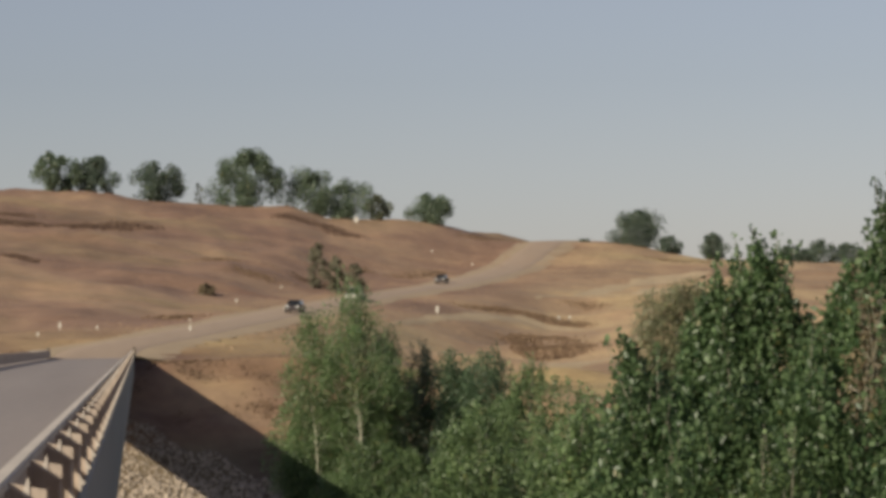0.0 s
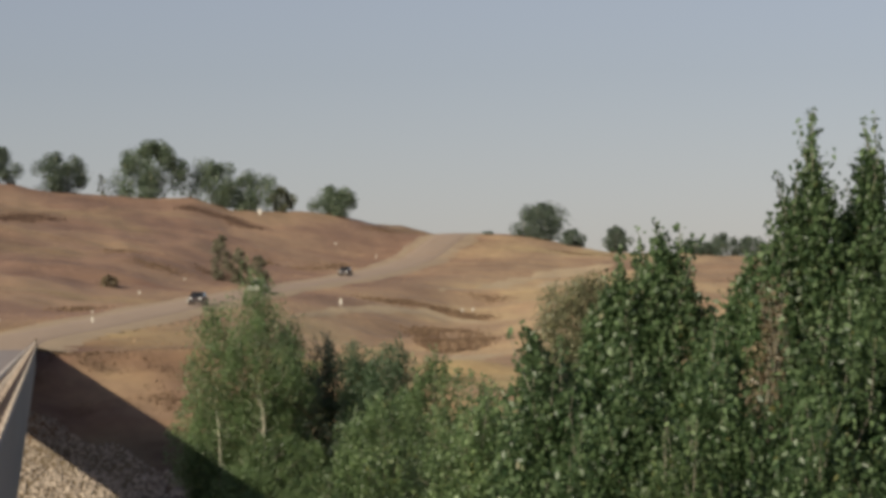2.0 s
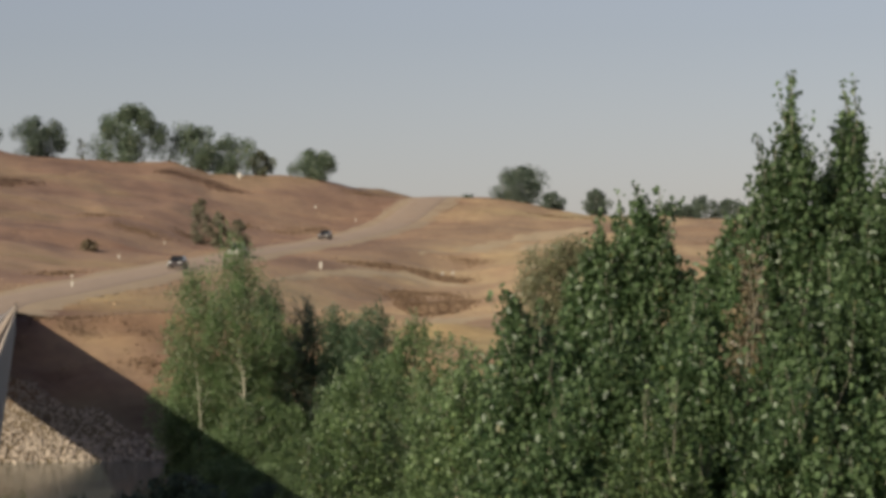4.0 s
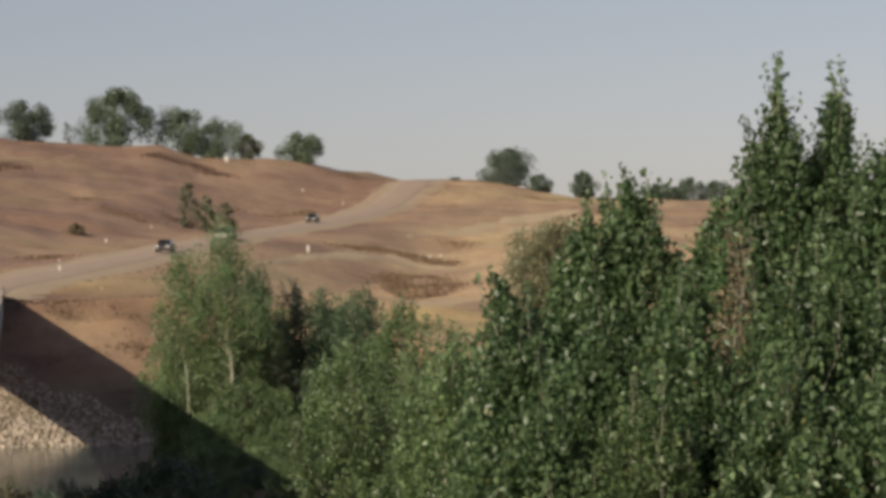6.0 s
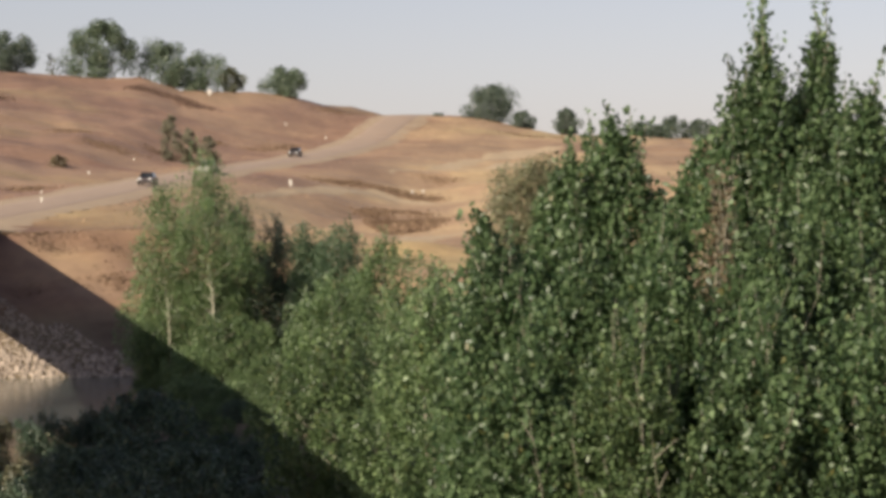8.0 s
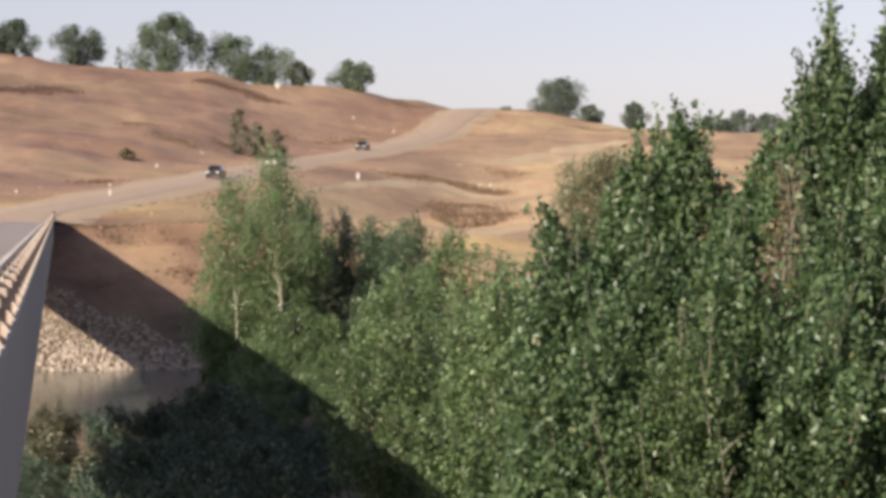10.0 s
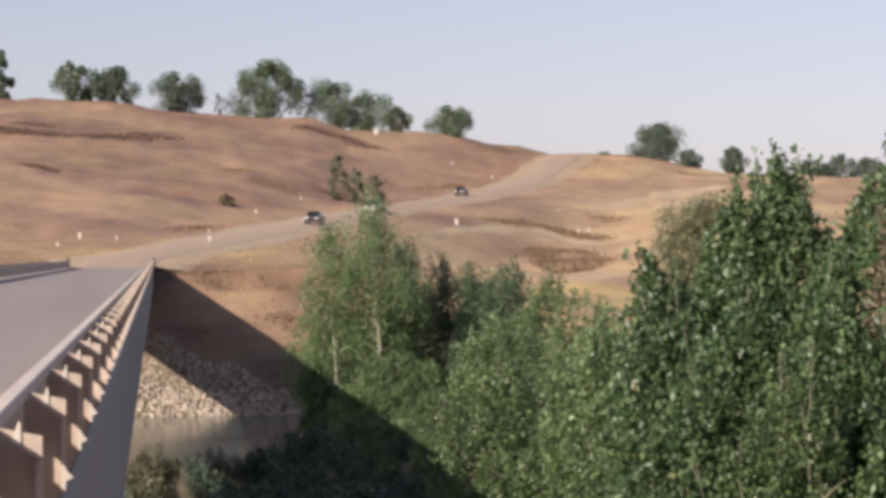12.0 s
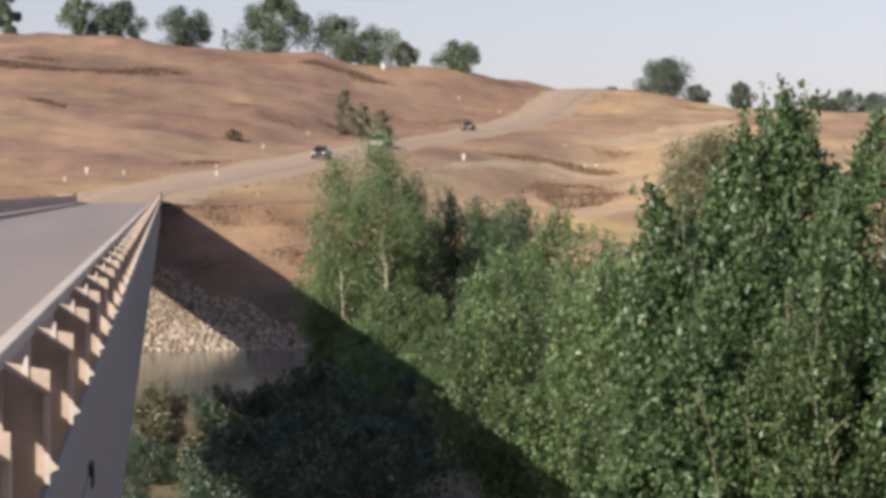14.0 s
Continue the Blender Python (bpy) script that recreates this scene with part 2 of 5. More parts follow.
M_WATER = bpy.data.materials.new("river_water")
M_WATER.use_nodes = True
_nt = M_WATER.node_tree
_b = _nt.nodes["Principled BSDF"]
_b.inputs["Base Color"].default_value = (0.055, 0.068, 0.055, 1)
_b.inputs["Roughness"].default_value = 0.14
_n = _nt.nodes.new("ShaderNodeTexNoise")
_n.inputs["Scale"].default_value, _n.inputs["Detail"].default_value = 2.2, 4
_bp = _nt.nodes.new("ShaderNodeBump")
_bp.inputs["Strength"].default_value, _bp.inputs["Distance"].default_value = 0.25, 0.05
_nt.links.new(_n.outputs["Fac"], _bp.inputs["Height"])
_nt.links.new(_bp.outputs[0], _b.inputs["Normal"])


# ---------------------------------------------------------------- mesh helpers
def mesh_object(name, verts, faces, mat, parent=None, label="", smooth=False):
    me = bpy.data.meshes.new(name)
    me.from_pydata([tuple(v) for v in verts], [], [tuple(f) for f in faces])
    me.materials.append(mat)
    if smooth:
        me.polygons.foreach_set("use_smooth", [True] * len(me.polygons))
    me.update()
    ob = new(name, me)
    if parent:
        ob.parent = parent
    if label:
        ob["label"] = label
    return ob


def part(name, bm, mat, parent, label="", smooth=False):
    me = bpy.data.meshes.new(name)
    bm.to_mesh(me)
    bm.free()
    me.materials.append(mat)
    if smooth:
        me.polygons.foreach_set("use_smooth", [True] * len(me.polygons))
    ob = new(name, me)
    if parent:
        ob.parent = parent
    if label:
        ob["label"] = label
    return ob


def box(bm, x0, x1, y0, y1, z0, z1, bevel=0.0):
    r = bmesh.ops.create_cube(bm, size=1.0, matrix=Matrix.Translation(((x0 + x1) / 2, (y0 + y1) / 2, (z0 + z1) / 2)) @ Matrix.Diagonal((x1 - x0, y1 - y0, z1 - z0, 1)))
    if bevel:
        edges = {e for v in r["verts"] for e in v.link_edges}
        bmesh.ops.bevel(bm, geom=list(edges), offset=bevel, segments=2, affect="EDGES", profile=0.6)
    return r["verts"]


def prism(bm, outline, y0, y1):
    """An outline in x and z, drawn along y."""
    a = [bm.verts.new((x, y0, z)) for x, z in outline]
    b = [bm.verts.new((x, y1, z)) for x, z in outline]
    n = len(outline)
    for i in range(n):
        bm.faces.new((a[i], a[(i + 1) % n], b[(i + 1) % n], b[i]))
    bm.faces.new(a[::-1])
    bm.faces.new(b)
    bmesh.ops.recalc_face_normals(bm, faces=bm.faces)


def smooth_step(a, b, x):
    t = np.clip((x - a) / (np.asarray(b) - a), 0.0, 1.0)
    return t * t * (3 - 2 * t)


# ---------------------------------------------------------------- the lie of the land
WATER_Z = -10.85
ABUTMENT_Y = 238.0
# centre line of the road past the bridge: x, y, z
ROAD = np.array([(-3.9, 226, -0.10), (-3.9, 238, -0.07), (-2.6, 252, 0.8), (3.2, 272, 1.9), (10.1, 300, 3.3), (20.0, 346, 5.3),
                 (34.7, 405, 7.9), (53.0, 475, 10.9), (70.0, 532, 14.8), (80.1, 566, 19.3), (87.4, 592, 22.2), (100.0, 640, 22.6), (120.0, 720, 19.0)])


def road_samples(step=1.5):
    """Points along the road, by a smooth curve through its stations."""
    pts = []
    for i in range(1, len(ROAD) - 2):
        p0, p1, p2, p3 = ROAD[i - 1], ROAD[i], ROAD[i + 1], ROAD[i + 2]
        n = max(2, int(np.linalg.norm(p2 - p1) / step))
        for t in np.linspace(0, 1, n, endpoint=False):
            pts.append(0.5 * (2 * p1 + (p2 - p0) * t + (2 * p0 - 5 * p1 + 4 * p2 - p3) * t * t + (3 * p1 - p0 - 3 * p2 + p3) * t ** 3))
    return np.array(pts)


ROAD_PTS = road_samples()
RIDGE_AT = np.array([-500, -265, -180, -35, 85, 185, 265, 335, 435, 570, 640, 720, 800, 925, 1035, 1175, 1300, 1600]) / 5000.0
RIDGE_RISE = np.array([276, 275, 272, 262, 247, 243, 240, 222, 217, 223, 218, 195, 168, 146, 145, 137, 132, 128]) / 5000.0
_wob = np.random.RandomState(5).uniform(-1, 1, (48, 4))


def ripple(x, y, lo, hi, first, last):
    """A sum of waves whose lengths lie between lo and hi."""
    z = 0
    for i in range(first, last):
        a, k, p, q = _wob[i]
        w = lo * (hi / lo) ** abs(k)
        ang = math.pi * a
        z = z + np.sin((x * math.cos(ang) + y * math.sin(ang)) * 2 * math.pi / w + 6.28 * p + 0.8 * np.sin(x / (w * 0.9) + 5 * q)) / (last - first) ** 0.5
    return z


def land(x, y):
    """Height of the ground at x, y (arrays)."""
    x, y = np.asarray(x, float), np.asarray(y, float)
    d = np.maximum(y, 60.0)
    u = x / d
    crest_y = np.interp(u, [-0.06, 0.02, 0.12, 0.15, 0.20, 0.25], [590, 595, 603, 604, 565, 560])
    crest_z = np.interp(u, RIDGE_AT, RIDGE_RISE) * crest_y + 1.15
    foot_z = np.interp(x, [-60, -14, 3, 14, 24, 36, 60], [2.0, 0.4, 0.5, 0.0, -2.2, -3.6, -4.0])
    foot_y = 240.0
    s = np.clip((y - foot_y) / (crest_y - foot_y), 0.0, 1.0)
    rise = s ** np.interp(u, [-0.05, 0.02, 0.06, 0.10, 0.145, 0.18, 0.22], [1.35, 1.45, 1.5, 1.55, 1.5, 1.15, 1.0])
    far = foot_z + (crest_z - foot_z) * rise
    far = far - np.maximum(0.0, y - crest_y) * 0.012 * np.minimum(1.0, (y - crest_y) / 60.0)
    far = np.where(y > crest_y + 400, far * 0 + crest_z - 5.0, far)
    far = far + (0.35 * ripple(x, y, 18, 60, 0, 10) + 0.13 * ripple(x, y, 5, 14, 10, 24)) * smooth_step(240, 275, y) * (1 - 0.45 * smooth_step(25, 60, x))
    far = far + 0.5 * ripple(x * 0.3, y, 16, 38, 12, 22) * smooth_step(262, 285, y) * smooth_step(24, 44, x) * (1 - smooth_step(500, 560, y))
    # mounds and ledges on the dry slope
    for mx, my, mr, my_r, mh in ((40, 268, 5.0, 4.0, 1.7), (36, 300, 9.0, 7.0, 1.1), (46, 330, 12.0, 6.0, 1.2), (24, 262, 8, 5, 0.9), (60, 420, 18, 8, 1.5),
                                 (-12, 470, 14, 7, 1.4), (30, 455, 16, 5, 1.6), (8, 400, 14, 5, 1.0), (-14, 370, 10, 6, 0.8)):
        far = far + mh * np.exp(-((x - mx) / mr) ** 2 - ((y - my) / my_r) ** 2)
    # the road's bench
    near_road = np.full(x.shape, 1e9)
    road_z = np.zeros(x.shape)
    px, py, pz = ROAD_PTS[::3].T
    flat_x, flat_y = x.ravel(), y.ravel()
    pick = np.where((flat_y > 215) & (flat_y < 700) & (flat_x > -45) & (flat_x < 160))[0]
    nr, rz = near_road.ravel(), road_z.ravel()
    for chunk in np.array_split(pick, max(1, len(pick) // 4000)):
        dd = (flat_x[chunk, None] - px) ** 2 + (flat_y[chunk, None] - py) ** 2
        k = dd.argmin(1)
        nr[chunk], rz[chunk] = np.sqrt(dd[np.arange(len(chunk)), k]), pz[k]
    near_road, road_z = nr.reshape(x.shape), rz.reshape(x.shape)
    w = 1 - smooth_step(6.0, np.interp(y, [300, 420, 560], [23.0, 30.0, 36.0]), near_road)
    far = far * (1 - w) + (road_z - 0.18) * w
    # the far bank and the river
    slope = WATER_Z + (y - (211.0 + 1.5 * np.sin(x * 0.13) * smooth_step(14, 24, x))) * 0.46
    slope = slope + 0.35 * ripple(x, y, 6, 16, 34, 44) * smooth_step(-7.5, -5.5, slope)
    lip = np.minimum(far, slope)
    plain = -9.9 + 2.4 * smooth_step(2, 14, x) + 0.25 * ripple(x, y, 8, 30, 24, 34) + 1.5 * smooth_step(60, 10, y)
    bed = -12.6
    shore = 156.0 + 16 * smooth_step(4.5, 12, x) + 1.2 * np.sin(x * 0.31 + 1)
    near = bed + (plain - bed) * smooth_step(shore + 4, shore - 10, y)
    z = np.where(y > 205, np.maximum(lip, bed), near)
    return z


def land_at(x, y):
    return float(land(np.array([x]), np.array([y]))[0])


def spread(dense_lo, dense_hi, step, far_lo, far_hi):
    mid = np.arange(dense_lo, dense_hi + step / 2, step)
    lo, hi, grow, s = [], [], 1.22, step
    v = dense_lo
    while v > far_lo:
        s *= grow
        v -= s
        lo.append(v)
    v, s = dense_hi, step
    while v < far_hi:
        s *= grow
        v += s
        hi.append(v)
    return np.concatenate([lo[::-1], mid, hi])


def grid_mesh(xs, ys, zs):
    nx, ny = len(xs), len(ys)
    gx, gy = np.meshgrid(xs, ys)
    verts = np.stack([gx.ravel(), gy.ravel(), zs.ravel()], 1)
    i = np.arange(nx * ny).reshape(ny, nx)
    faces = np.stack([i[:-1, :-1].ravel(), i[:-1, 1:].ravel(), i[1:, 1:].ravel(), i[1:, :-1].ravel()], 1)
    return verts, faces


gx = spread(-40, 150, 1.0, -3500, 3500)
gy = spread(100, 660, 1.4, -3000, 4500)
GX, GY = np.meshgrid(gx, gy)
gv, gf = grid_mesh(gx, gy, land(GX, GY))
ground = mesh_object("ground", gv, gf.tolist(), M_GROUND, smooth=True)
tagged(ground, "rolling dry-grass prairie with a river valley", "ground", kind="structure")

wv, wf = grid_mesh(np.linspace(-400, 400, 3), np.linspace(150, 230, 3), np.full((3, 3), WATER_Z))
water = mesh_object("water", wv, wf.tolist(), M_WATER)
tagged(water, "still brown river water below the bridge", "river", kind="structure")

# road past the bridge
rv, rf = [], []
tang = np.gradient(ROAD_PTS[:, :2], axis=0)
tang /= np.linalg.norm(tang, axis=1)[:, None]
for (x, y, z), (tx, ty) in zip(ROAD_PTS, tang):
    for k, off in enumerate((-3.7, -3.45, -1.8, 0, 1.8, 3.45, 3.7)):
        crown = (-0.12, 0.0, 0.03, 0.06, 0.03, 0.0, -0.12)[k]
        rv.append((x + ty * off, y - tx * off, z + crown + 0.02))
n = len(ROAD_PTS)
for i in range(n - 1):
    for k in range(6):
        rf.append((i * 7 + k, i * 7 + k + 1, i * 7 + 8 + k, i * 7 + 7 + k))
road = mesh_object("road", rv, rf, M_ASPHALT, smooth=True)
tagged(road, "pale grey two-lane country road climbing the hill", "road", kind="structure")
for sgn in (-1, 1):
    sv, sf = [], []
    for i, ((x, y, z), (tx, ty)) in enumerate(zip(ROAD_PTS, tang)):
        for off, dz in ((3.5, 0.015), (5.0, -0.02), (6.6 + 0.5 * math.sin(i * 0.23), -0.17)):
            sv.append((x + sgn * ty * off, y - sgn * tx * off, z + dz))
    for i in range(n - 1):
        for k in range(2):
            q = (i * 3 + k, i * 3 + k + 1, i * 3 + 4 + k, i * 3 + 3 + k)
            sf.append(q if sgn > 0 else q[::-1])
    shoulder = mesh_object("road_shoulder", sv, sf, M_SHOULDER, smooth=True)
    tagged(shoulder, "tan gravel shoulder beside the road", "shoulder", kind="structure")


# ---------------------------------------------------------------- the bridge
BRIDGE_Y0, BRIDGE_Y1 = -14.0, ABUTMENT_Y
RAIL_PITCH = 1.905


def make_bridge():
    bridge = new("road_bridge")
    tagged(bridge, "long concrete road bridge with pale steel side rails", "bridge")
    bm = bmesh.new()
    box(bm, -8.60, -0.40, BRIDGE_Y0, BRIDGE_Y1, -0.28, 0.0)
    part("deck", bm, M_DECK, bridge, "worn pale grey deck surface")
    for side, x0, x1 in ((0, -0.62, -0.36), (1, -8.64, -8.38)):
        bm = bmesh.new()
        prism(bm, [(x0, -1.36), (x1, -1.36), (x1, 0.13), (x1 - 0.03, 0.16), (x0 + 0.03, 0.16), (x0, 0.13)], BRIDGE_Y0, BRIDGE_Y1)
        part("edge_girder", bm, M_CONCRETE, bridge, "smooth concrete side girder in shade")
    for x in (-2.2, -3.9, -5.6, -7.2):
        bm = bmesh.new()
        prism(bm, [(x - 0.35, -1.3), (x + 0.35, -1.3), (x + 0.35, -1.1), (x + 0.1, -0.95), (x + 0.1, -0.29), (x - 0.1, -0.29), (x - 0.1, -0.95), (x - 0.35, -1.1)], BRIDGE_Y0, BRIDGE_Y1)
        part("inner_girder", bm, M_CONCRETE, bridge)
    bm = bmesh.new()
    box(bm, -0.45, -0.345, BRIDGE_Y0, 13.1, -1.36, -0.17, 0.012)
    part("end_block", bm, M_CONCRETE, bridge, "concrete corbel on the girder's side")
    bm = bmesh.new()
    box(bm, -0.40, -0.335, 13.2, 13.42, -0.24, -0.13, 0.01)
    part("drain_outlet", bm, M_TYRE, bridge, "dark drain outlet")
    for y in (-13.0, BRIDGE_Y1 - 1.2):
        bm = bmesh.new()
        box(bm, -8.55, -0.45, y, y + 1.2, -3.2, -1.36)
        part("abutment", bm, M_CONCRETE, bridge)
    for y in (50.0, 112.0, 176.0):
        bm = bmesh.new()
        box(bm, -8.3, -0.8, y - 0.6, y + 0.6, -2.2, -1.36, 0.06)
        for x in (-6.8, -2.4):
            bmesh.ops.create_cone(bm, cap_ends=True, segments=20, radius1=0.55, radius2=0.55, depth=11.2, matrix=Matrix.Translation((x, y, -2.2 - 5.6)))
        part("pier", bm, M_CONCRETE, bridge)
    bm = bmesh.new()
    prism(bm, [(-0.44, -1.4), (0.95, -1.4), (0.95, -0.35), (0.55, 0.02), (-0.1, 0.16), (-0.44, 0.16)], BRIDGE_Y1 + 0.05, BRIDGE_Y1 + 0.5)
    part("wing_wall", bm, M_BARK_DARK, bridge, "dark weathered wing wall at the bank")
    return bridge


def make_side_rail(x_in, sign, name_label):
    """A steel rail on posts: x_in the rail's traffic face, sign the way to the outside."""
    rail = new("side_rail")
    tagged(rail, name_label, "guard rail")
    o = lambda dx: x_in + sign * dx
    for z0, z1 in ((0.565, 0.69), (0.092, 0.46)):
        bm = bmesh.new()
        prism(bm, [(o(0.010), z0), (o(0.045), z0), (o(0.045), z1), (o(0.010), z1)], BRIDGE_Y0, BRIDGE_Y1)
        part("beam", bm, M_PARAPET, rail, "brown weathered rail beam")
    bm = bmesh.new()
    prism(bm, [(o(-0.012), 0.675), (o(-0.012), 0.704), (o(-0.004), 0.712), (o(0.044), 0.712), (o(0.052), 0.704), (o(0.052), 0.675), (o(0.0455), 0.675), (o(0.0455), 0.6902), (o(0.0), 0.6902), (o(0.0), 0.675)], BRIDGE_Y0, BRIDGE_Y1)
    part("cap", bm, M_CAP, rail, "pale top edge")
    first = None
    n = int((BRIDGE_Y1 - BRIDGE_Y0) / RAIL_PITCH) + 2
    for i in range(n):
        y = 7.55 + RAIL_PITCH * (i - 11)
        if y < BRIDGE_Y0 or y > BRIDGE_Y1 - 0.5:
            continue
        if first is None:
            bm = bmesh.new()
            prism(bm, [(o(0.046), 0.162), (o(0.057), 0.162), (o(0.057), 0.67), (o(0.046), 0.67)], -0.075, 0.075)
            prism(bm, [(o(0.0572), 0.162), (o(0.088), 0.162), (o(0.1628), 0.375), (o(0.1628), 0.66), (o(0.0572), 0.68)], -0.006, 0.006)
            prism(bm, [(o(0.163), 0.375), (o(0.176), 0.375), (o(0.176), 0.625), (o(0.163), 0.625)], -0.075, 0.075)
            first = part("post", bm, M_PARAPET, rail, "brown steel post of I section")
            # bracket outline follows the sunlit triangle at the post's top
            bm = bmesh.new()
            prism(bm, [(o(0.058), 0.685), (o(0.150), 0.625), (o(0.181), 0.612), (o(0.181), 0.676), (o(0.058), 0.700)], -0.085, -0.0755)
            strip = part("bracket", bm, M_PARAPET, first, "top bracket cut to the sunlit triangle")
            # pale colour stands in for sun on the foot and flange edge
            bm = bmesh.new()
            prism(bm, [(o(0.166), 0.385), (o(0.179), 0.375), (o(0.180), 0.405), (o(0.204), 0.418), (o(0.180), 0.445), (o(0.180), 0.47), (o(0.166), 0.48)], -0.085, -0.0755)
            foot = part("foot", bm, M_CAP, first, "foot bracket and edge strip, pale to look sunlit")
            bm = bmesh.new()
            prism(bm, [(o(0.100), 0.66), (o(0.126), 0.65), (o(0.124), 0.712), (o(0.119), 0.716)], -0.09, -0.0855)
            lug = part("lug", bm, M_CAP, first, "pale upright lug")
            # added unseen web: stops sun between the beams, save for a gap per post
            bm = bmesh.new()
            prism(bm, [(o(0.012), 0.4605), (o(0.043), 0.4605), (o(0.043), 0.5645), (o(0.012), 0.5645)], -0.05, RAIL_PITCH - 0.28)
            fill = part("sun_baffle", bm, M_PARAPET, first, "unseen web blocking sun between the beams")
            first.location.y = y
        else:
            p = new("post", first.data)
            p.parent = rail
            p.location.y = y
            p["label"] = first["label"]
            for piece in (strip, foot, lug, fill):
                q = new(piece.name.split(".")[0], piece.data)
                q.parent = p
                q["label"] = piece["label"]
    if sign < 0:
        bm = bmesh.new()
        for k in range(6):      # the flared end, bent away from the road
            a, b = 0.05 * k * k, 0.05 * (k + 1) ** 2
            prism(bm, [(o(0.01 + a), 0.22), (o(0.06 + b), 0.22), (o(0.06 + b), 0.69), (o(0.01 + a), 0.69)], BRIDGE_Y1 + 0.05 + 0.6 * k, BRIDGE_Y1 + 0.05 + 0.6 * k + 0.601)
        part("flared_end", bm, M_CAP, rail, "pale bent end of the rail")
    bm = bmesh.new()
    box(bm, *sorted((o(0.05), o(0.26))), BRIDGE_Y1 - 0.3, BRIDGE_Y1 + 0.04, -0.6, 0.95, 0.02)
    part("end_post", bm, M_BARK_DARK, rail, "dark timber end post")
    return rail


make_bridge()
make_side_rail(-0.483, 1, "pale steel side rail on short posts along the deck")
make_side_rail(-7.30, -1, "pale steel side rail across the deck")


# ---------------------------------------------------------------- trees
def tube(verts, faces, p0, p1, r0, r1, seg=6):
    a = np.array(p1) - np.array(p0)
    a = a / (np.linalg.norm(a) + 1e-9)
    h = np.cross(a, (0.3, 0.9, 0.2))
    h /= np.linalg.norm(h)
    k = np.cross(a, h)
    base = len(verts)
    for p, r in ((p0, r0), (p1, r1)):
        for i in range(seg):
            t = 2 * math.pi * i / seg
            verts.append(tuple(np.array(p) + r * (math.cos(t) * h + math.sin(t) * k)))
    for i in range(seg):
        j = (i + 1) % seg
        faces.append((base + i, base + j, base + seg + j, base + seg + i))


def make_tree(name, label, category, x, y, top, width, mat, bark, seed, leaf=0.16, leaves=4000, clumps=60, low=0.12,
              widest=0.45, stems=1, lean=0.0, group="", clump_size=0.16, top_sharp=1.0, depth=1.0, gap=0.28, drop=0.14, back=0.0, tall=1.0, shoots=0, loose=0.0, spray=0.0, spray_w=0.17, hang=0.7, bare=1, lead=1.0, lumps=0.0, girth=1.0):
    """A tapered trunk with limbs that reach to clumps of leaves spread through the crown."""
    rs = np.random.RandomState(seed)
    base = np.array([x, y, land_at(x, y) - 0.15])
    height = top - base[2]
    tree = new(name)
    tree.location = base
    tagged(tree, label, category, group)
    verts, faces = [], []
    limb_v, limb_f = [], []
    tips, fullness, limbed = [], [], []
    for s in range(stems):
        off = np.array([(s - (stems - 1) / 2) * width * gap, rs.uniform(-0.3, 0.3), 0])
        hh = height * (1 - drop * s * rs.uniform(0.6, 1.2))
        bend = rs.uniform(-0.05, 0.05, 2) * hh + np.array([lean * hh, 0])
        path = []
        for t in np.linspace(0, 1, 9):
            path.append(off * (0.35 + 0.65 * t) + np.array([bend[0] * t * t + 0.012 * hh * math.sin(7 * t + s), bend[1] * t * t, hh * 0.97 * t]))
        r_base = girth * (0.013 * height + 0.02)
        first_v = len(verts)
        for i in range(9):
            for k in range(6):
                rr = r_base * (1 - i / 8.4)
                verts.append(tuple(path[i] + np.array([math.cos(k * math.pi / 3) * rr, math.sin(k * math.pi / 3) * rr, 0.0])))
        for i in range(8):
            for k in range(6):
                p, q = first_v + i * 6 + k, first_v + i * 6 + (k + 1) % 6
                faces.append((p, q, q + 6, p + 6))
        n_here = clumps // stems
        for c in range(n_here):
            t = low + (0.985 - low) * ((c + rs.uniform(0, 1)) / n_here) ** 0.9
            prof = (min(1.0, (t - low * 0.6) / max(0.05, widest - low * 0.6)) ** 0.6) if t < widest else max(0.0, 1 - ((t - widest) / (1.02 - widest)) ** (1.5 / top_sharp)) ** 0.8
            if low < 0.03 and t < widest:
                prof = max(prof, 0.62)
            r = width / 2 * prof * (0.25 + 0.80 * rs.uniform(0, 1) ** 0.6) / (1 if stems == 1 else 1.35)
            a = rs.uniform(0, 2 * math.pi)
            r *= 1 + lumps * math.sin(2 * a + 9 * t + seed) * math.sin(17 * t + 3 * a + 2 * seed) + 0.4 * lumps * rs.uniform(-1, 1)
            k = t * 8
            i = min(7, int(k))
            axis = path[i] + (path[i + 1] - path[i]) * (k - i)
            tip = axis + np.array([math.cos(a) * r, math.sin(a) * r * depth + back * (1 - float(smooth_step(0.45, 0.62, t))), 0.0])
            root_t = max(0.06, t - 0.14 - 0.2 * r / height)
            k = root_t * 8
            i = min(7, int(k))
            root = path[i] + (path[i + 1] - path[i]) * (k - i)
            tips.append(tip)
            fullness.append(min(1.0, 0.4 + 0.75 * prof))
            if c % (2 * bare) == 0:
                mid = (root + tip) / 2 - np.array([0, 0, 0.03 * height])
                rr = r_base * (1 - root_t) * 0.38 + 0.006
                tube(limb_v, limb_f, root, mid, rr, rr * 0.7, 5)
                tube(limb_v, limb_f, mid * 1.01 - root * 0.01, tip, rr * 0.7, rr * 0.25, 5)
                limbed.append(len(tips) - 1)
    tips = np.array(tips)
    sprigs = []
